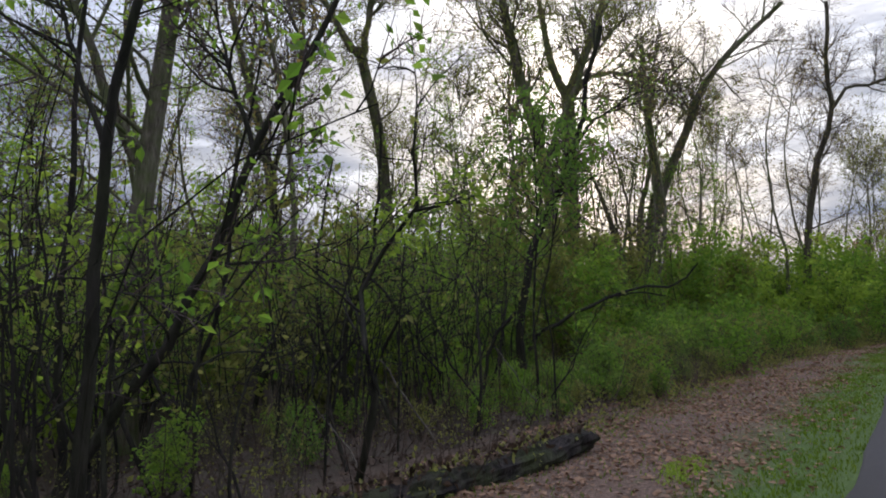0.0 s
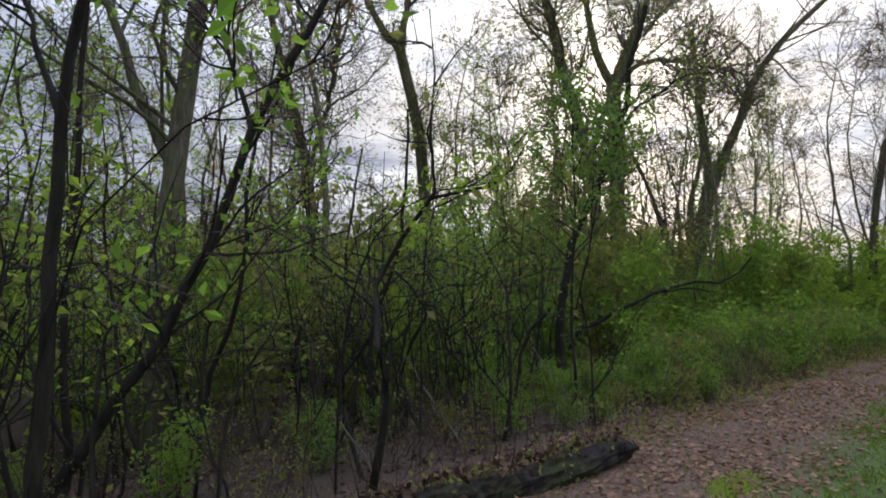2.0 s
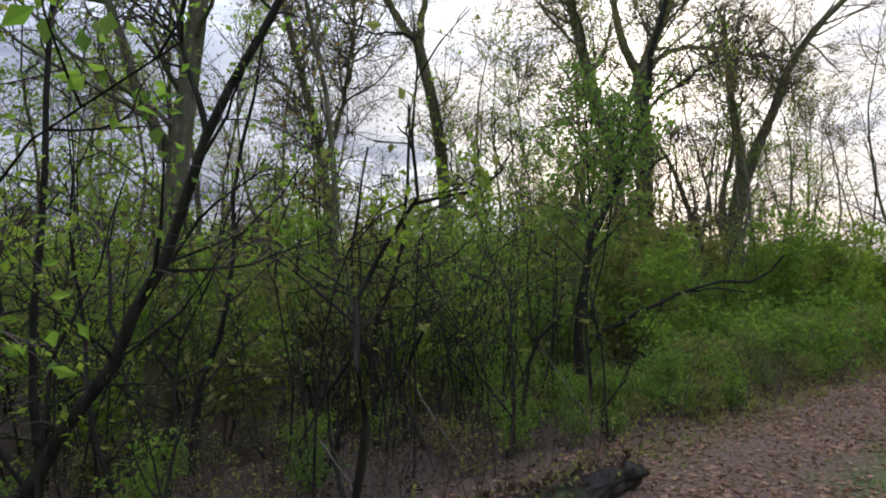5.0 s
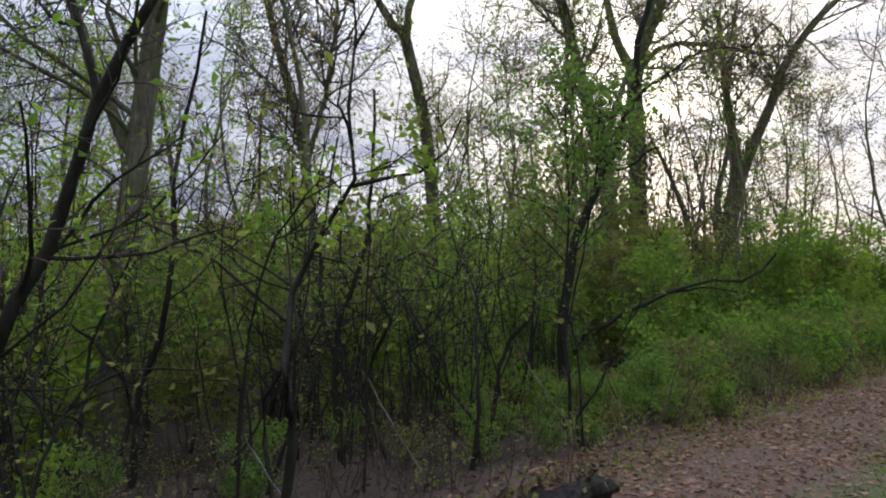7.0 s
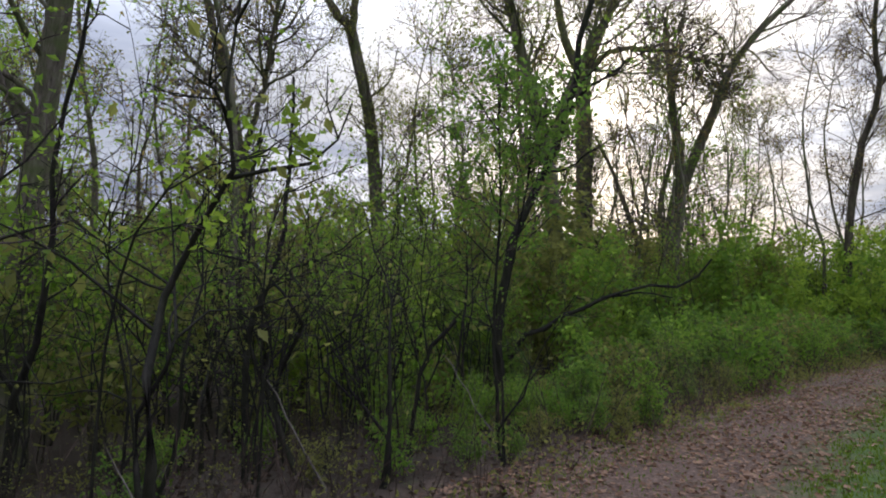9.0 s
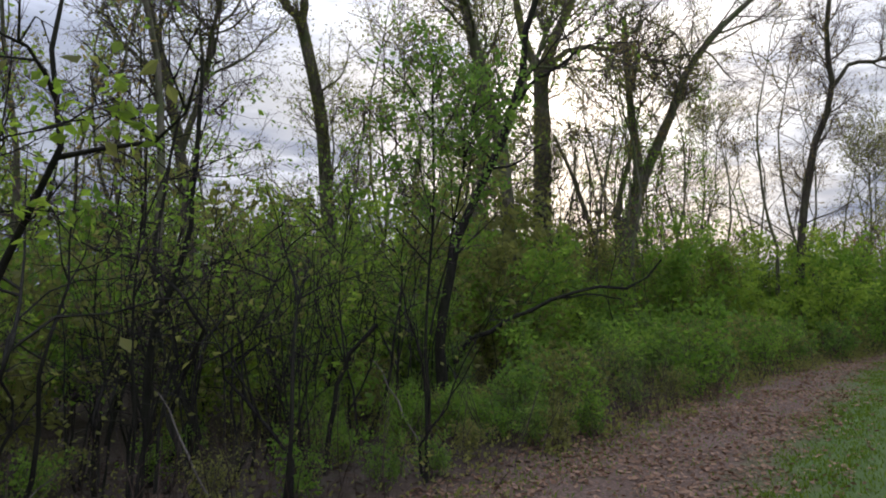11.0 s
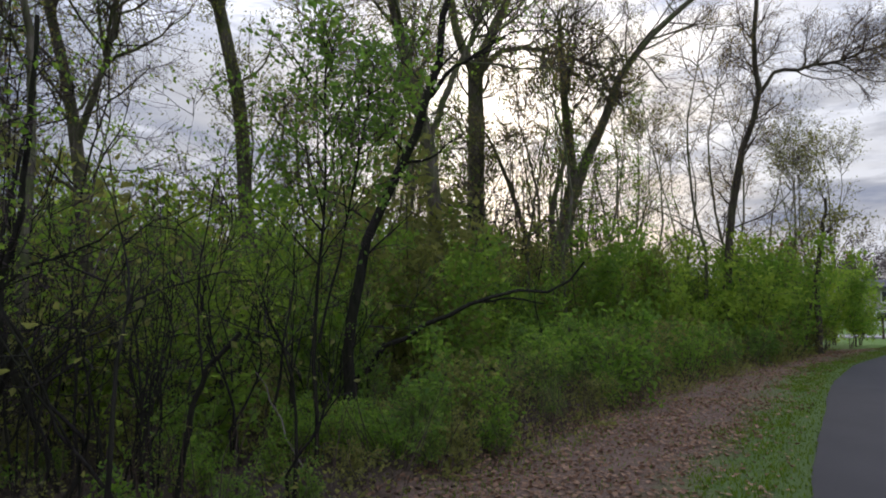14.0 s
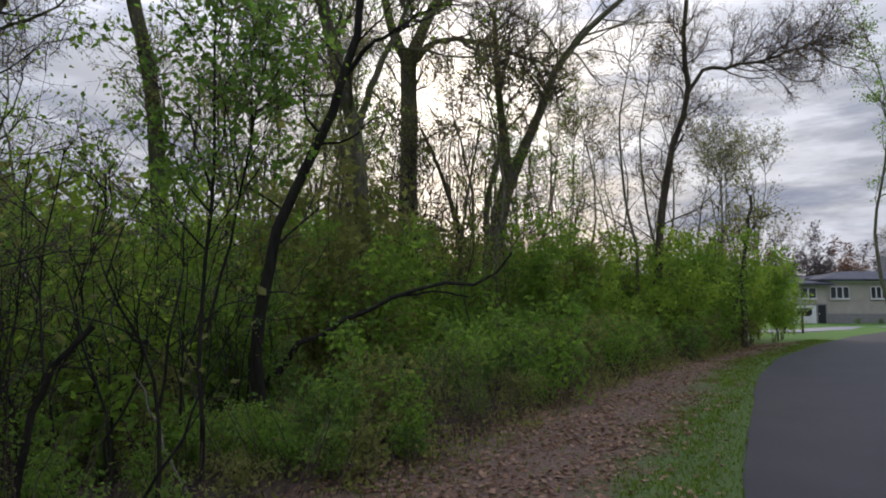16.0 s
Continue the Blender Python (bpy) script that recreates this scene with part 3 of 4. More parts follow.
def far_kind(k):
    rng = np.random.default_rng(400 + k)
    return plant("shrub", 400 + k, random_stems(rng, 6, 4.6, 1.7, 0.022, 0.12), FAR_SHRUB, (BARK_SHRUB, BARK_TWIG, (LEAF, LEAF_LIME, LEAF_OLIVE, LEAF)[k % 4]),
                 "tall yellow-green shrub deeper in the wood", "shrub", "understorey shrubs", "stem")


def pole_kind(k):
    rng = np.random.default_rng(250 + k)
    return plant("sapling", 250 + k, random_stems(rng, 2 + k % 3, (3.0, 4.0, 5.0)[k % 3], 1.0, 0.029, 0.17), POLE, (BARK_DARK, BARK_DARK, LEAF_OLIVE),
                 "clump of crooked black stems, almost leafless", "sapling", "bare dark stems in the thicket", "stem")


def lace_kind(k):
    rng = np.random.default_rng(550 + k)
    return plant("tree", 550 + k, random_stems(rng, 2, (8, 9.5, 7)[k], 1.6, 0.06, 0.3), LACE, (BARK_DARK, BARK_TWIG, LEAF_OLIVE),
                 "small spreading tree with a lace of bare twigs", "tree", "twiggy small trees of the wood")


def slim_kind(k):
    rng = np.random.default_rng(500 + k)
    h = (12, 14, 10, 15)[k % 4]
    return plant("tree", 500 + k, random_stems(rng, 1 + (k == 2), h, 1.3, (0.10, 0.08, 0.07, 0.12)[k % 4], 0.25), dict(SLIM, leaves=(4, 2.4, 2.6, 4)[k % 4], leaf_size=(0.13, 0.09, 0.1, 0.13)[k % 4]), (BARK, BARK_TWIG, (LEAF, BUD, LEAF_OLIVE, LEAF)[k % 4]),
                 "slim woodland tree in first thin leaf", "tree", "slim trees of the wood")


SAPLINGS, SHRUBS, THINS, FARS, SLIMS = kinds(7, saplings_kind), kinds(4, shrub_kind), kinds(3, thin_kind), kinds(4, far_kind), kinds(4, slim_kind)
POLES, LACES = kinds(5, pole_kind), kinds(3, lace_kind)


def wood_edge(u):
    """v of the line where the bushes begin."""
    return np.interp(u, [-10, 5, 10.5, 12.7, 16.7, 18, 23.4, 31, 36], [3.4, 3.2, 3.2, 2.7, 2.2, 2.05, 0.85, -1.3, -2.6])


used = set()


def put(kind, u, v, turn, size, z=None):
    x, y = plan(u, v)
    h = ground_at(x, y) if z is None else z
    m = Matrix.Translation((x, y, h)) @ pose(0, 0, 0, 0, 0, turn) @ Matrix.Diagonal((size, size, size, 1))
    if kind.name in used:
        return copy_thing(kind, m)
    used.add(kind.name)
    kind.matrix_basis = m
    return kind


def joined(name, places, label, category):
    """Far growth that nobody could count: many plants in one mesh."""
    mats, verts, faces, slots, base = [], [], [], [], 0
    for kind, m in places:
        for v, f, mat in PIECES[kind.name]:
            if mat not in mats:
                mats.append(mat)
            r, t = np.array(m.to_3x3()), np.array(m.translation)
            tri = f if f.shape[1] == 3 else np.concatenate([f[:, :3], f[:, [0, 2, 3]]])
            verts.append(v @ r.T + t)
            faces.append(tri + base)
            slots.append(np.full(len(tri), mats.index(mat)))
            base += len(v)
    me = mesh_of(name, np.concatenate(verts), np.concatenate(faces), mats[0])
    for mat in mats[1:]:
        me.materials.append(mat)
    me.polygons.foreach_set("material_index", np.concatenate(slots).astype(np.int32))
    me.update()
    tagged(new(name, me), label, category, kind="stuff")


def scatter(kinds_, seed, count, us, off, apart, sizes, keep=None, gather=None):
    """Plants spread over a stretch of the wood; off: how far in from its edge."""
    rng = np.random.default_rng(seed)
    mine, tries = [], 0
    while len(mine) < count and tries < count * 40:
        tries += 1
        u = rng.uniform(*us)
        v = float(wood_edge(u)) + rng.uniform(*off)
        if any((u - a) ** 2 + (v - b) ** 2 < apart ** 2 for a, b in mine) or (keep and not keep(u, v)):
            continue
        mine.append((u, v))
        kind, turn, size = kinds_[len(mine) % len(kinds_)], rng.uniform(0, 360), rng.uniform(*sizes)
        if gather is None:
            put(kind, u, v, turn, size)
        else:
            x, y = plan(u, v)
            gather.append((kind, Matrix.Translation((x, y, ground_at(x, y))) @ pose(0, 0, 0, 0, 0, turn) @ Matrix.Diagonal((size, size, size, 1))))


# the green wall along the verge: low in front, taller behind, thin where the walk begins


def off_branch(u, v):
    """Keeps the tall growth clear of the broken branch and the black tree."""
    return not (9.5 < u < 17.5 and 2 < v < 0.9 + 0.45 * u and v < 7)


def off_trunk(u, v):
    """Keeps the view of the thick trunk open."""
    for a, b in ((2.9, 0.1), (1.4, 0.0)):
        du, dv = 7.4 - a, 12.3 - b
        k = ((u - a) * du + (v - b) * dv) / (du * du + dv * dv)
        if 0 < k < 1 and math.hypot(u - a - k * du, v - b - k * dv) < 0.55:
            return False
    return off_branch(u, v)


def off_gap(u, v):
    """Keeps the gap in the canopy beside the forked tree open."""
    x, y = plan(u, v)
    return not (y > 8 and -0.2 < (x - 0.8) / (y - 1.3) < -0.06)


scatter(SHRUBS, 1, 20, (11, 17.5), (0.35, 2.6), 0.85, (0.45, 0.66), lambda u, v: not (13 < u < 15.2 and v < 3.2))
scatter(SHRUBS, 12, 34, (17, 35), (0.4, 2.6), 0.95, (0.8, 1.25))
scatter(SHRUBS, 20, 12, (11, 14.6), (2.0, 4.3), 0.75, (0.42, 0.56))
scatter(SHRUBS, 21, 11, (8.5, 12.5), (0.3, 2.8), 0.75, (0.36, 0.56))
scatter(THINS, 13, 5, (13, 15.2), (0.3, 1.0), 0.4, (0.5, 0.65))
scatter(SHRUBS, 2, 34, (10, 36), (2.6, 7.5), 1.2, (0.95, 1.35), off_branch)
scatter(SHRUBS, 3, 14, (3, 12.5), (1.4, 6), 1.4, (0.4, 0.62))
scatter(THINS, 4, 48, (-1, 19), (0.2, 7), 0.8, (0.5, 0.8))
scatter(POLES, 17, 50, (-1, 15), (0.7, 8.5), 0.7, (0.7, 1.25), off_branch)
scatter(LACES, 18, 11, (-14, 14), (9, 20), 2.6, (0.8, 1.1))
scatter(LACES, 22, 9, (0, 16), (9, 20), 2.4, (0.9, 1.2))
scatter(LACES, 19, 7, (22, 40), (6, 16), 2.5, (0.9, 1.2))
scatter(SAPLINGS, 5, 48, (-2, 15), (1.2, 11), 0.9, (0.75, 1.2), off_trunk)
scatter(SAPLINGS, 6, 24, (14, 34), (3.5, 10), 1.4, (0.8, 1.1), off_branch)
scatter(FARS, 7, 70, (-14, 44), (6.5, 13), 1.4, (0.7, 1.05), lambda u, v: off_branch(u, v) and (u - 14.2) ** 2 + (v - 7) ** 2 > 4)
scatter(FARS, 14, 42, (15, 36), (4.5, 11), 1.3, (0.68, 0.95), lambda u, v: off_branch(u, v) and (u - 14.2) ** 2 + (v - 7) ** 2 > 5)
far_growth = []
scatter(FARS, 15, 62, (-18, 48), (13, 24), 1.6, (0.8, 1.15), None, far_growth)
scatter(FARS, 11, 40, (-34, 56), (26, 46), 3.2, (1.3, 1.9), None, far_growth)
joined("understorey", far_growth, "yellow-green undergrowth deep in the wood", "undergrowth")
scatter(FARS, 16, 13, (10, 24), (6.5, 13), 2.2, (1.1, 1.4), lambda u, v: off_branch(u, v) and (u - 14.2) ** 2 + (v - 7) ** 2 > 5)
scatter(SLIMS, 8, 84, (-18, 48), (8, 32), 1.9, (0.85, 1.3), off_gap)
scatter(FARS[:2], 9, 18, (26, 37), (0.7, 4.5), 1.2, (0.7, 1.05))
scatter(SLIMS[1:2], 10, 36, (22, 46), (2.5, 16), 1.5, (0.65, 0.95))

for x, y, size in ((22.3, 29.6, 0.95), (24.3, 31.2, 0.85), (26.0, 32.0, 0.95), (20.8, 28.2, 0.8)):
    put(SLIMS[2], ALONG[0] * x + ALONG[1] * y, LEFT[0] * x + LEFT[1] * y, x * 50, size)
for x, y, k, size in ((0.6, 11.2, 2, 1.0), (1.3, 12.4, 3, 1.05), (0.1, 12.9, 6, 1.0), (-0.4, 11.7, 3, 0.95), (1.9, 13.4, 2, 1.15), (0.9, 14.2, 3, 1.2), (-0.9, 13.6, 6, 1.15)):
    put(SAPLINGS[k], ALONG[0] * x + ALONG[1] * y, LEFT[0] * x + LEFT[1] * y, 80 * k + 50 * x, size)
for x, y, k, size in ((0.95, 9.2, 1, 0.42), (1.75, 9.55, 0, 0.45)):
    put(SHRUBS[k], ALONG[0] * x + ALONG[1] * y, LEFT[0] * x + LEFT[1] * y, 67 * k, size)
for x, y, k, size in ((19.3, 27.6, 1, 0.75), (21.6, 27.2, 0, 0.85), (22.9, 28.6, 1, 0.9), (24.6, 30.2, 0, 0.85), (20.6, 29.4, 2, 1.0), (24.4, 28.8, 1, 0.78), (25.6, 29.9, 3, 0.85), (23.2, 27.6, 0, 0.7)):
    put(FARS[k], ALONG[0] * x + ALONG[1] * y, LEFT[0] * x + LEFT[1] * y, 67 * k + x * 40, size)

# ---- single saplings and dead wood that stand out ----


def single(name, seed, stems, spec, mats, label, category, group=""):
    stems = [([Vector(p) for p in ctrl], r0, r1, s) for ctrl, r0, r1, s in stems]
    base = Vector((stems[0][0][0].x, stems[0][0][0].y, ground_at(*stems[0][0][0].xy) - 0.05))
    if stems[0][0][0].z > base.z + 0.15:
        stems[0][0].insert(0, base)
    return plant(name, seed, [([tuple(p - base) for p in c], r0, r1, s) for c, r0, r1, s in stems], spec, mats, label, category, group, "stem", at=base, single_branches=True)


FEW = dict(SAPLING, count=(6, 4, 3), length=(1.1, 0.55, 0.25))
single("sapling", 71, [([(-1.98, 3.9, -0.3), (-1.93, 3.84, 0.5), (-1.83, 3.76, 1.52), (-1.78, 3.68, 2.34), (-1.73, 3.64, 2.73), (-1.56, 3.6, 3.18), (-1.42, 3.56, 4.1)], 0.052, 0.02, True), ([(-1.76, 3.66, 2.5), (-1.92, 3.7, 2.9), (-2.15, 3.75, 3.5)], 0.02, 0.008, True)], dict(FEW, length=(0.8, 0.4, 0.2), low=(0.5, 0.2, 0.2), leaves=1.0), (BARK_DARK, BARK_TWIG, LEAF), "straight dark young tree, forked above head height", "sapling")
single("sapling", 82, [([(-3.7, 6.95, -0.4), (-3.66, 6.85, 1.4), (-3.58, 6.75, 2.8), (-3.5, 6.7, 4.2), (-3.3, 6.6, 5.8)], 0.045, 0.02, True)], dict(FEW, leaves=1.0), (BARK_DARK, BARK_TWIG, LEAF), "thin dark young tree with a rough trunk", "sapling")
single("sapling", 72, [([(-3.25, 9.2, -0.6), (-3.0, 9.0, 0.6), (-2.75, 8.8, 1.2), (-2.52, 8.6, 1.8), (-2.42, 8.5, 2.5), (-2.3, 8.4, 3.4), (-2.0, 8.3, 4.8)], 0.048, 0.015, True)], FEW, (BARK_DARK, BARK_TWIG, LEAF_LIME), "leaning dark young tree with lime-green new leaves", "sapling")
single("sapling", 73, [([(1.09, 10.22, 0.0), (1.17, 10.18, 0.56), (1.34, 10.13, 1.03), (1.64, 10.08, 1.4)], 0.034, 0.028, False), ([(1.3, 10.13, 0.95), (1.2, 10.2, 1.8), (1.3, 10.3, 2.9)], 0.012, 0.005, True)], FEW, (BARK_DARK, BARK_TWIG, LEAF), "broken-off black stump of a leaning sapling", "sapling")
single("sapling", 74, [([(-1.12, 10.84, -0.6), (-1.14, 10.72, 1.12), (-0.99, 10.67, 1.49), (-0.68, 10.58, 2.37), (-0.57, 10.5, 3.24), (-0.51, 10.42, 4.6)], 0.055, 0.02, True), ([(-1.0, 10.66, 1.45), (-0.96, 10.65, 1.68), (-0.49, 10.58, 2.05), (0.03, 10.52, 2.24), (0.5, 10.5, 2.6)], 0.022, 0.008, True)], FEW, (BARK_DARK, BARK_TWIG, LEAF), "dark forked sapling with a bowed side stem", "sapling")
single("sapling", 75, [([(-1.09, 12.85, -0.6), (-1.66, 12.82, 0.63), (-1.83, 12.8, 1.11), (-1.9, 12.8, 2.4), (-1.6, 12.7, 4.5)], 0.05, 0.02, True)], FEW, (BARK_DARK, BARK_TWIG, LEAF), "crooked dark sapling in the thicket", "sapling")
LIMY = dict(SAPLING, count=(5, 4, 3), low=(0.5, 0.2, 0.2), length=(0.7, 0.35, 0.18), rise=(0.0, 0.0, -0.02), leaves=4, leaf_size=0.085, scatter=0.06, crown="bright lime-green broad leaves")
single("sapling", 78, [([(-0.9, 6.6, -0.3), (-0.8, 6.5, 1.2), (-0.5, 6.25, 2.1), (-0.05, 5.95, 2.42), (0.5, 5.7, 2.5)], 0.016, 0.005, True)], LIMY, (BARK_DARK, BARK_TWIG, LEAF_LIME), "thin bowed sapling with bright lime-green leaves", "sapling")
single("sapling", 79, [([(-1.9, 3.7, -0.3), (-1.75, 3.55, 1.2), (-1.3, 3.25, 2.0), (-0.6, 2.85, 2.3), (-0.15, 2.65, 2.4)], 0.012, 0.004, True)], dict(LIMY, leaves=2.5, leaf_size=0.075), (BARK_DARK, BARK_TWIG, LEAF), "thin bowed sapling hanging a leafy spray", "sapling")
single("sapling", 80, [([(2.3, 11.75, -0.3), (2.25, 11.7, 1.6), (2.35, 11.65, 3.2), (2.3, 11.55, 5.0)], 0.032, 0.012, True), ([(2.3, 11.7, 1.2), (2.6, 11.6, 2.6), (2.9, 11.4, 4.4)], 0.018, 0.007, True)], dict(SAPLING, count=(15, 7, 4), low=(0.36, 0.2, 0.2), length=(1.5, 0.65, 0.3), leaves=3.4, leaf_size=0.09), (BARK_DARK, BARK_TWIG, LEAF_DEEP), "young tree with a rounded full green crown", "sapling")
single("tree", 76, [([(19.96, 25.38, -0.3), (19.9, 25.29, 1.03), (19.75, 25.21, 2.52), (19.92, 25.03, 4.02), (20.06, 24.89, 5.6)], 0.13, 0.05, True), ([(19.3, 25.5, -0.3), (19.52, 25.38, 1.03), (19.72, 25.22, 2.3)], 0.05, 0.04, False)], dict(SLIM, length=(1.7, 0.8, 0.35), low=(0.45, 0.1, 0.1), leaves=3.2, leaf_size=0.11), (BARK_SHRUB, BARK_TWIG, LEAF_OLIVE), "small leafy tree at the end of the wood", "tree")
single("fallen_branch", 77, [([(2.45, 16.65, -0.4), (3.24, 16.4, 0.67), (4.03, 16.17, 1.21), (4.93, 15.92, 1.69), (5.62, 15.74, 1.87), (6.33, 15.57, 1.92), (6.82, 15.43, 2.14), (7.1, 15.3, 2.45)], 0.088, 0.022, False), ([(4.9, 15.93, 1.67), (5.63, 15.75, 1.77), (6.0, 15.66, 1.75), (6.28, 15.6, 1.66)], 0.032, 0.016, False)], FEW, (BARK_DARK, BARK_TWIG, LEAF), "bare black broken branch arching over the bushes", "branch")


def build_log():
    """A rotting log at the foot of the bushes, its broken end towards the verge."""
    rng = np.random.default_rng(81)
    a, b = Vector((-1.3, 4.75, -0.26)), Vector((2.06, 7.62, -0.15))
    top = thing("log", a, "dark rotting mossy log lying along the verge", "log")
    n, s = 70, 26
    axis = (b - a).normalized()
    side = axis.cross(Vector((0, 0, 1))).normalized()
    bm = bmesh.new()
    rings = []
    for i in range(n):
        f = i / (n - 1)
        c = (b - a) * f + Vector((0, 0, 0.06 + 0.03 * math.sin(f * 7)))
        ring = []
        for j in range(s):
            t = 2 * math.pi * j / s
            r = 0.13 * (1 + 0.45 * noise.noise(Vector((math.cos(t) * 1.6, math.sin(t) * 1.6, f * 11))) + 0.2 * noise.noise(Vector((math.cos(t) * 7, math.sin(t) * 7, f * 20)))) + rng.normal() * 0.004
            ring.append(bm.verts.new(c + side * math.cos(t) * r * 1.1 + Vector((0, 0, 1)) * math.sin(t) * r + axis * rng.normal() * (0.03 if i == n - 1 else 0.0)))
        rings.append(ring)
    for p, q in zip(rings, rings[1:]):
        for j in range(s):
            bm.faces.new((p[j], p[(j + 1) % s], q[(j + 1) % s], q[j]))
    part("bark", bm, LOG_BARK, top)
    bm = bmesh.new()
    c = bm.verts.new((b - a) + Vector((0, 0, 0.06)) - axis * 0.12)
    rim = [bm.verts.new((b - a) + Vector((0, 0, 0.06)) + side * math.cos(2 * math.pi * j / 12) * 0.13 + Vector((0, 0, 1)) * math.sin(2 * math.pi * j / 12) * 0.12 - axis * 0.02) for j in range(12)]
    for j in range(12):
        bm.faces.new((c, rim[j], rim[(j + 1) % 12]))
    part("broken_end", bm, POST_WOOD, top, "dark hollowed broken end")


def log_cover():
    """Dark brown leaves, moss and a few seedlings on the back of the log and along its foot."""
    rng = np.random.default_rng(83)
    a, b = np.array((-1.3, 4.75, -0.2)), np.array((2.06, 7.62, -0.09))
    side = np.array((0.65, -0.76, 0.0))
    for n, mat, size, label in ((420, DARK_LEAF, 0.07, "damp leaves caught on the rotting log"), (150, LEAF_OLIVE, 0.055, "seedlings and moss growing on the log")):
        f = rng.random((n, 1)) if mat is DARK_LEAF else np.clip(rng.choice([0.2, 0.42, 0.55, 0.78], (n, 1)) + rng.normal(size=(n, 1)) * 0.03, 0, 1)
        q = rng.normal(size=(n, 1)) * 0.09 - 0.03
        p = a + (b - a) * f + side * q + np.array((0, 0, 1.0)) * (0.07 + np.sqrt(np.maximum(0.0, 0.0169 - q * q)))
        stuff("leaf_litter" if mat is DARK_LEAF else "undergrowth", *leaves(rng, p, size, -0.2, 0.7, 0.4), mat, label, "leaf litter" if mat is DARK_LEAF else "undergrowth")


LOG_BARK = bark("rotting_log_bark", (0.008, 0.007, 0.007), (0.045, 0.038, 0.034), 0.4)
build_log()


def build_stick(seed, a, b, r, label):
    rng = np.random.default_rng(seed)
    a, b = np.array(a, float), np.array(b, float)
    pts = a + (b - a) * np.linspace(0, 1, 7)[:, None] + rng.normal(size=(7, 3)) * 0.02
    v, f = tubes([(pts - a, np.linspace(r, r * 0.45, 7), 6)])
    top = new("dead_branch", mesh_of("dead_branch", v, f, DEADWOOD, True))
    top.location = a
    tagged(top, label, "branch", "dead branches in the wood")


for k, (a, b, r) in enumerate((((-0.5, 6.9, -0.3), (-1.15, 7.3, 0.5), 0.011), ((0.3, 8.9, -0.3), (-0.5, 9.4, 0.75), 0.017),
                               ((-1.9, 8.4, -0.6), (-1.2, 9.0, 0.1), 0.011), ((2.2, 11.2, -0.25), (1.5, 12.2, 0.8), 0.014))):
    build_stick(90 + k, a, b, r, "thin bleached dead branch leaning in the brush")

# ---- forest floor and verge: fallen leaves, grass ----


def stuff(name, verts, faces, mat, label, category):
    return tagged(new(name, mesh_of(name, verts, faces, mat)), label, category, kind="stuff")


def spread_points(rng, n, us, es, lift):
    u = rng.uniform(*us, n)
    e = rng.uniform(*es, n)
    v = road_edge(u) + e
    x, y = plan(u, v)
    return np.stack([x, y, ground_z(u, v) + lift], axis=-1), u, e


def fallen_leaves():
    rng = np.random.default_rng(21)
    p, u, e = spread_points(rng, 34000, (1.5, 34), (0.15, 3.9), 0.012)
    chance = np.maximum(0.24, smooth_step((e - 0.3) / 0.9)) * (0.35 + 0.65 * (np.sin(u * 1.3 + e * 2.1) * np.sin(e * 3.1 - u * 0.6) > -0.35)) * np.where(u < 18, 1, 0.6)
    p = p[rng.random(len(p)) < chance]
    v, f = leaves(rng, p, 0.07, 0.0, 0.75, 0.45)
    flat = v.reshape(-1, 4, 3)
    base = flat[:, :1, 2]
    flat[:, :, 2] = base + np.abs(flat[:, :, 2] - base) * 0.42
    stuff("leaf_litter", flat.reshape(-1, 3), f, DEAD_LEAF, "dry brown fallen leaves on the verge", "leaf litter")
    p, u, e = spread_points(rng, 9000, (-2, 16), (3.2, 11), 0.012)
    v, f = leaves(rng, p, 0.08, 0.0, 0.75, 0.4)
    flat = v.reshape(-1, 4, 3)
    base = flat[:, :1, 2]
    flat[:, :, 2] = base + np.abs(flat[:, :, 2] - base) * 0.5
    stuff("leaf_litter", flat.reshape(-1, 3), f, DARK_LEAF, "dark brown leaf litter under the trees", "leaf litter")


fallen_leaves()
log_cover()


def blades(rng, p, height, lean=0.45, width=0.006):
    n = len(p)
    a = rng.uniform(0, 2 * np.pi, n)
    h = height * rng.uniform(0.5, 1.2, n)
    side = np.stack([-np.sin(a), np.cos(a), np.zeros(n)], axis=-1) * width
    fall = np.stack([np.cos(a), np.sin(a), np.zeros(n)], axis=-1) * (h * lean * rng.uniform(0.2, 1.2, n))[:, None]
    up = np.stack([np.zeros(n), np.zeros(n), h], axis=-1)
    v = np.stack([p - side, p + side, p + fall * 0.4 + up * 0.6 + side * 0.7, p + fall + up], axis=1).reshape(-1, 3)
    i = np.arange(n)[:, None] * 4
    return v, np.concatenate([i + [0, 1, 2], i + [0, 2, 3]], axis=1).reshape(-1, 3)


def verge_grass():
    rng = np.random.default_rng(31)
    p, u, e = spread_points(rng, 90000, (2, 36), (-0.02, 3.6), -0.005)
    patch = np.sin(u * 0.9 + 1.0) * np.sin(u * 0.37 + e * 1.6) * 0.3 + np.sin(u * 3.1 - e * 4.0) * 0.25
    strip = 1 - smooth_step((e - 0.55 - patch * 0.8) / 0.7)
    rim = 0.3 * smooth_step((e - 2.4) / 0.6)
    p, e = p[rng.random(len(p)) < np.maximum(strip * (0.35 + 0.6 * smooth_step(e / 0.4)) * np.where(np.sin(u * 5.3 + e * 7) * np.sin(u * 2.1 - e * 9) > -0.25, 1, 0.35), rim) + 0.07], None
    stuff("grass", *blades(rng, p, 0.05, 0.6, 0.008), GRASS, "short patchy green grass along the road", "grass")


verge_grass()


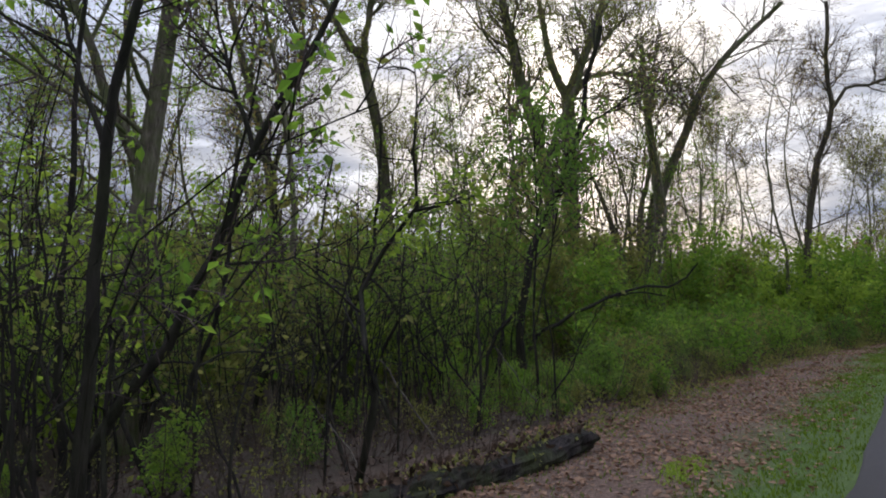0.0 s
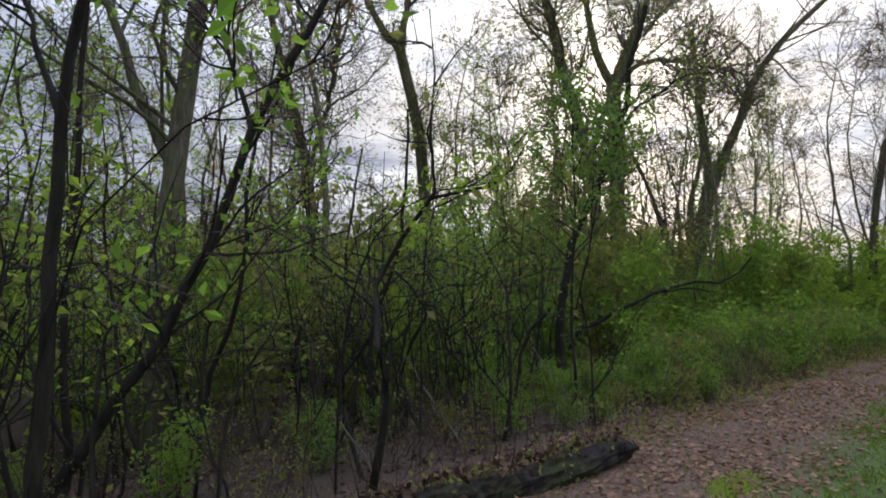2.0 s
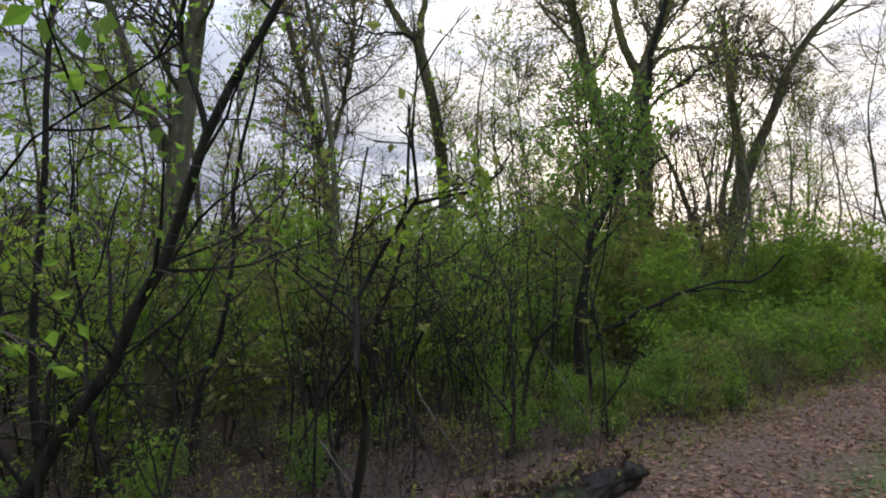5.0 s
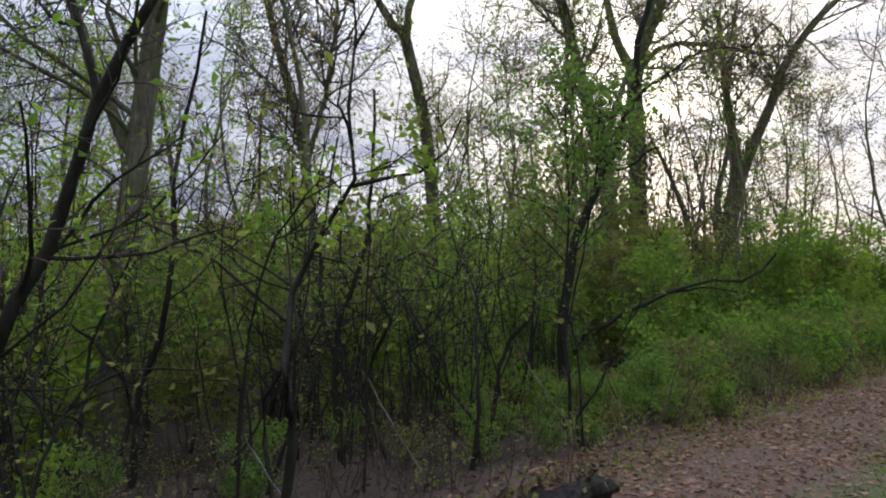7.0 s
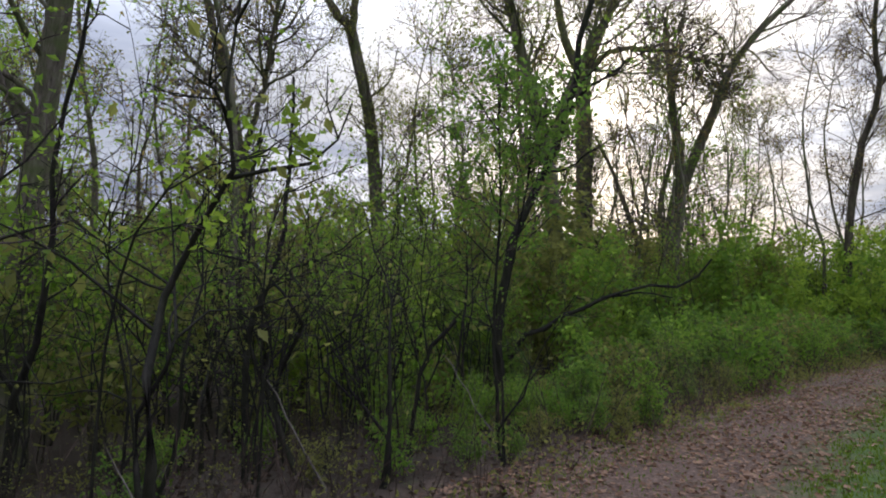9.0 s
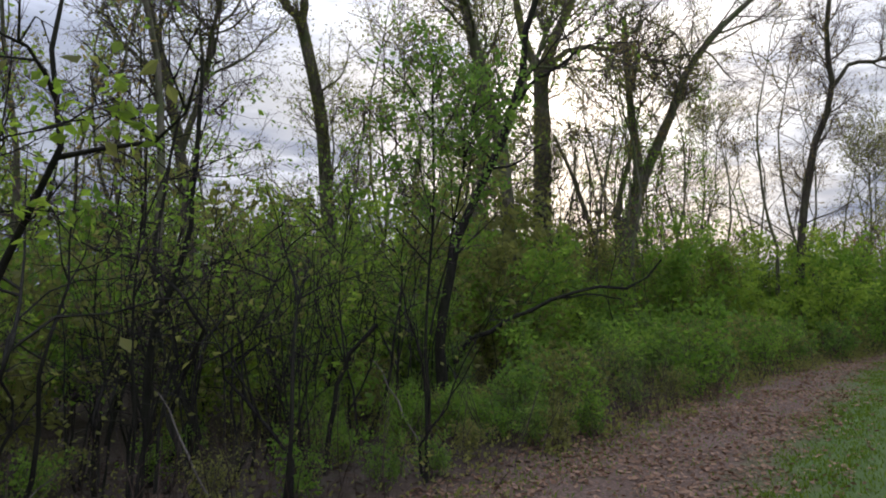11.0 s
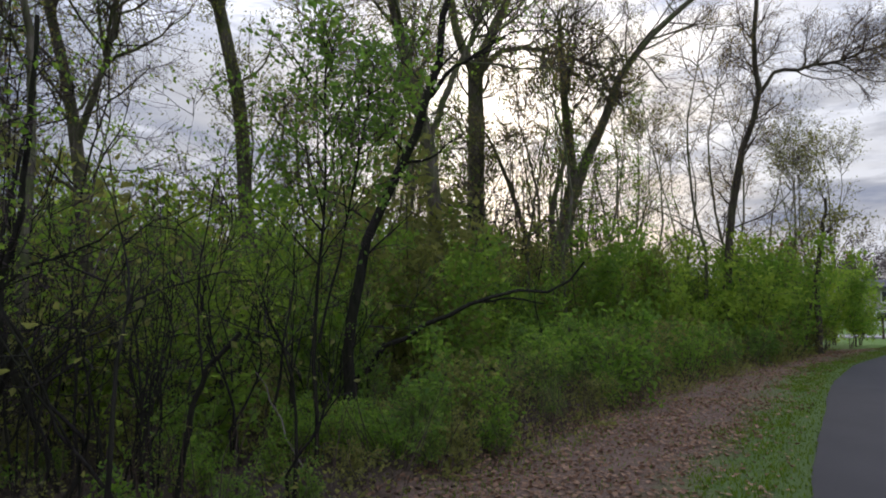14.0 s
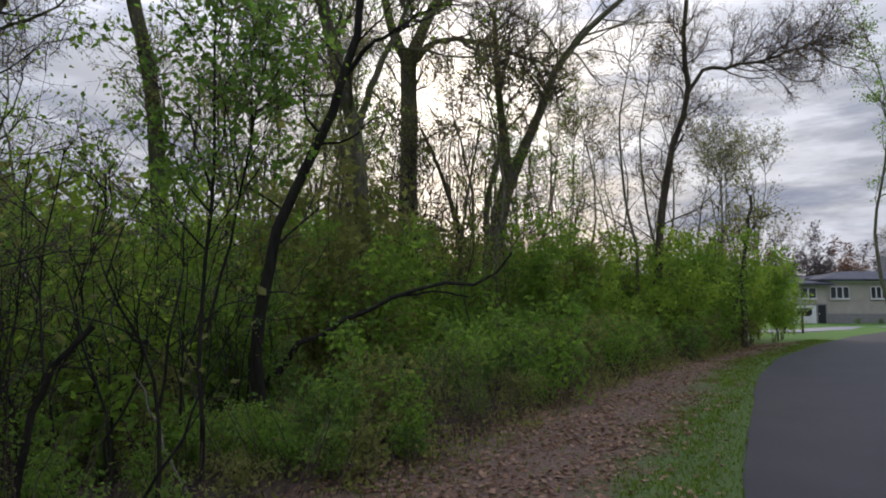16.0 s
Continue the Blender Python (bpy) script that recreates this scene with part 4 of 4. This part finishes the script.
def undergrowth():
    """Low herbs in clumps, and dead upright stalks, at the foot of the bushes."""
    rng = np.random.default_rng(41)
    u = np.concatenate([rng.uniform(-1, 9, 26), rng.uniform(9, 33, 180)])
    v = wood_edge(u) + np.abs(rng.normal(size=206)) * 1.9 - 0.15
    out = []
    for a, b in zip(u, v):
        n = int(rng.integers(25, 75))
        r = rng.uniform(0.12, 0.35)
        x, y = plan(a + rng.normal(size=n) * r, b + rng.normal(size=n) * r)
        out.append(np.stack([x, y, ground_at(*plan(a, b)) + np.abs(rng.normal(size=n)) * r * 0.75 + 0.02], axis=-1))
    stuff("undergrowth", *leaves(rng, np.concatenate(out), 0.065, -0.3, 0.6), LEAF_OLIVE, "low green herbs at the foot of the bushes", "undergrowth")
    lines = []
    for _ in range(1300):
        a = rng.uniform(-2, 30)
        b = float(wood_edge(a)) + abs(rng.normal()) * 2.6 - 0.1
        x, y = plan(a, b)
        h = rng.uniform(0.3, 1.3)
        d = np.array([rng.normal() * 0.35, rng.normal() * 0.35, 1.0])
        lines.append((wander(rng, np.array([x, y, ground_at(x, y) - 0.03]), d, h, 4, 0.14, -0.03), np.array([1, 0.85, 0.65, 0.4]) * rng.uniform(0.003, 0.008), 3))
    stuff("thicket", *tubes(lines), STALK, "dead brown stalks and canes in the thicket", "dead stalks")
    x, y = plan(rng.normal(6.6, 0.3, 900), rng.normal(1.5, 0.1, 900))
    p = np.stack([x, y, np.array([ground_at(a, b) for a, b in zip(x, y)])], axis=-1)
    stuff("moss", *blades(rng, p, 0.03, 0.6, 0.008), LEAF_LIME, "small bright patch of moss on the verge", "moss")


STALK = bark("dead_stalk", (0.03, 0.022, 0.017), (0.10, 0.072, 0.054))
undergrowth()

# ---- beyond the wood: driveway, mailbox, house ----


def box(bm, lo, hi):
    x0, y0, z0 = lo
    x1, y1, z1 = hi
    v = [bm.verts.new(p) for p in ((x0, y0, z0), (x1, y0, z0), (x1, y1, z0), (x0, y1, z0), (x0, y0, z1), (x1, y0, z1), (x1, y1, z1), (x0, y1, z1))]
    for f in ((3, 2, 1, 0), (4, 5, 6, 7), (0, 1, 5, 4), (1, 2, 6, 5), (2, 3, 7, 6), (3, 0, 4, 7)):
        bm.faces.new([v[i] for i in f])


def boxed(name, lo, hi, mat, parent, label="", bevel=0.0):
    bm = bmesh.new()
    box(bm, lo, hi)
    if bevel:
        bmesh.ops.bevel(bm, geom=list(bm.edges), offset=bevel, segments=1, affect="EDGES")
    return part(name, bm, mat, parent, label)


def build_driveway():
    bm = bmesh.new()
    pts = [(29.5, 35.6), (31.5, 35.4), (38.6, 37.9), (47.0, 36.6), (49, 39.5), (40.5, 41.2), (33.0, 38.2), (29.5, 38.0)]
    low = [bm.verts.new((x, y, -0.4)) for x, y in pts]
    top = [bm.verts.new((x, y, -0.19)) for x, y in pts]
    bm.faces.new(top)
    for i in range(len(pts)):
        j = (i + 1) % len(pts)
        bm.faces.new((low[i], low[j], top[j], top[i]))
    me = bpy.data.meshes.new("driveway")
    bm.to_mesh(me)
    bm.free()
    me.materials.append(CONCRETE)
    tagged(new("pavement", me), "pale grey concrete driveway to the house", "driveway", kind="structure")


build_driveway()


def build_mailbox(x, y):
    top = thing("mailbox", pose(x, y, -0.2, 0, 0, 48) @ Matrix.Diagonal((1.15, 1.15, 1.1, 1)), "black mailbox on a brown wooden post", "mailbox", "mailboxes by the driveway")
    boxed("post", (-0.05, -0.05, -0.1), (0.05, 0.05, 1.0), POST_WOOD, top, "brown wooden post", 0.008)
    boxed("arm", (-0.04, -0.35, 0.86), (0.04, 0.3, 0.94), POST_WOOD, top, "", 0.006)
    bm = bmesh.new()
    prof = [(-0.16, 0.94), (0.16, 0.94), (0.16, 1.12)] + [(0.16 * math.cos(a), 1.12 + 0.16 * math.sin(a)) for a in np.linspace(0.3, math.pi - 0.3, 7)] + [(-0.16, 1.12)]
    a = [bm.verts.new((x, -0.42, z)) for x, z in prof]
    b = [bm.verts.new((x, 0.22, z)) for x, z in prof]
    bm.faces.new(a)
    bm.faces.new(b[::-1])
    for i in range(len(prof)):
        j = (i + 1) % len(prof)
        bm.faces.new((a[j], a[i], b[i], b[j]))
    part("box", bm, DARK_METAL, top, "black rounded metal box")
    boxed("flag", (0.165, -0.1, 1.0), (0.175, -0.06, 1.26), DARK_METAL, top)


build_mailbox(30.8, 34.3)
build_mailbox(30.14, 34.91)


def window(parent, x, z, w, h, panes):
    win = boxed("window", (x, -0.06, z), (x + w, 0.0, z + h), WHITE, parent, "white-framed window", 0.01)
    step = w / panes
    for k in range(panes):
        boxed("pane", (x + k * step + 0.06, -0.075, z + 0.07), (x + (k + 1) * step - 0.06, -0.062, z + h - 0.07), GLASS, win)
    boxed("sill", (x - 0.05, -0.12, z - 0.07), (x + w + 0.05, 0.0, z - 0.002), WHITE, win)
    return win


def hip_roof(parent, x0, x1, y0, y1, z, rise, over=0.45):
    bm = bmesh.new()
    x0, x1, y0, y1 = x0 - over, x1 + over, y0 - over, y1 + over
    d = (y1 - y0) / 2
    e = [bm.verts.new(p) for p in ((x0, y0, z), (x1, y0, z), (x1, y1, z), (x0, y1, z))]
    u = [bm.verts.new(p) for p in ((x0, y0, z + 0.14), (x1, y0, z + 0.14), (x1, y1, z + 0.14), (x0, y1, z + 0.14))]
    r = [bm.verts.new((x0 + d, (y0 + y1) / 2, z + rise)), bm.verts.new((x1 - d, (y0 + y1) / 2, z + rise))]
    bm.faces.new(e[::-1])
    for i in range(4):
        bm.faces.new((e[i], e[(i + 1) % 4], u[(i + 1) % 4], u[i]))
    bm.faces.new((u[0], u[1], r[1], r[0]))
    bm.faces.new((u[2], u[3], r[0], r[1]))
    bm.faces.new((u[1], u[2], r[1]))
    bm.faces.new((u[3], u[0], r[0]))
    return part("roof", bm, SHINGLE, parent, "slate-grey hipped shingle roof")


def build_house():
    """A split-level house; x runs along its front, y into it."""
    top = thing("house", pose(41.9, 47.8, -0.15, 0, 0, -16), "beige split-level house with a dark hipped roof", "house")
    boxed("wall", (0, 0, -0.2), (3.1, 8, 3.0), SIDING, top, "beige siding of the lower wing")
    boxed("wall", (3.102, 0.6, -0.2), (18, 8.6, 3.35), SIDING, top, "beige siding of the long wing")
    boxed("foundation", (3.104, 0.56, -0.2), (18.02, 0.598, 0.7), STONE, top, "grey stone foundation")
    boxed("foundation", (-0.02, -0.04, -0.2), (3.1, -0.002, 1.5), STONE, top, "grey lower storey")
    hip_roof(top, 0, 3.1, 0, 8, 3.0, 0.8)
    hip_roof(top, 3.1, 18, 0.6, 8.6, 3.35, 0.95)
    window(top, 1.0, 1.9, 1.3, 0.9, 2)
    garage = boxed("garage_door", (0.4, -0.09, -0.1), (2.2, -0.045, 1.35), WHITE, top, "white panelled garage door")
    for k in range(3):
        boxed("panel", (0.5, -0.105, 0.0 + k * 0.44), (2.1, -0.092, 0.38 + k * 0.44), WHITE, garage)
    door = boxed("door", (2.38, -0.09, -0.1), (2.95, -0.045, 1.4), DARK_METAL, top, "dark front door")
    boxed("handle", (2.44, -0.13, 0.62), (2.48, -0.092, 0.74), WHITE, door)
    boxed("trim", (3.104, 0.5, 3.2), (18.0, 0.558, 3.34), WHITE, top)
    for x, w, n in ((3.7, 1.5, 3), (6.9, 1.7, 4), (11, 1.9, 4)):
        win = window(top, x, 1.9, w, 1.0, n)
        win.location.y = 0.6
    boxed("chimney", (10.5, 4.2, 4.2), (11.3, 5.0, 5.6), STONE, top)


build_house()


def put_at(kind, x, y, turn, size):
    m = Matrix.Translation((x, y, ground_at(x, y) - 0.02)) @ pose(0, 0, 0, 0, 0, turn) @ Matrix.Diagonal((size, size, size, 1))
    return copy_thing(kind, m)


# clipped bushes at the house, the wooded rise behind it, one tree across the road
for x, y, k, size in ((47.5, 44.6, 0, 0.45), (49.3, 44.0, 1, 0.42), (52.6, 43.2, 2, 0.45), (54.2, 42.6, 0, 0.45), (46.0, 45.2, 3, 0.35)):
    put_at(SHRUBS[k], x, y, 40 * k, size)


def hill_kind(k):
    rng = np.random.default_rng(450 + k)
    return plant("tree", 450 + k, random_stems(rng, 4, 5.2, 1.6, 0.04, 0.15), dict(FAR_SHRUB, leaves=20, leaf_size=0.16), (BARK, BARK_TWIG, (HAZE_LEAF, RUST)[k]), ("far rounded tree in dull grey-brown bud", "far rounded tree in rusty brown bud")[k], "tree", "trees behind the house", "stem")


HILLS = kinds(2, hill_kind)
for k, hill in enumerate(HILLS):
    hill.matrix_basis = Matrix.Translation((60 + 7 * k, 71 - 5 * k, ground_at(60 + 7 * k, 71 - 5 * k))) @ Matrix.Diagonal((0.9, 0.9, 0.9, 1))
rng_far = np.random.default_rng(61)
for k in range(46):
    x, y = 54 + k * 0.75 + rng_far.normal() * 2, 76 - k * 0.62 + rng_far.normal() * 3
    put_at(HILLS[(k > 22) != (k % 5 == 0)] if k % 4 else SLIMS[1], x, y, rng_far.uniform(0, 360), rng_far.uniform(1.4, 2.0) if k % 4 else 0.75)
put_at(SLIMS[3], 48.2, 44.2, 30, 1.7)
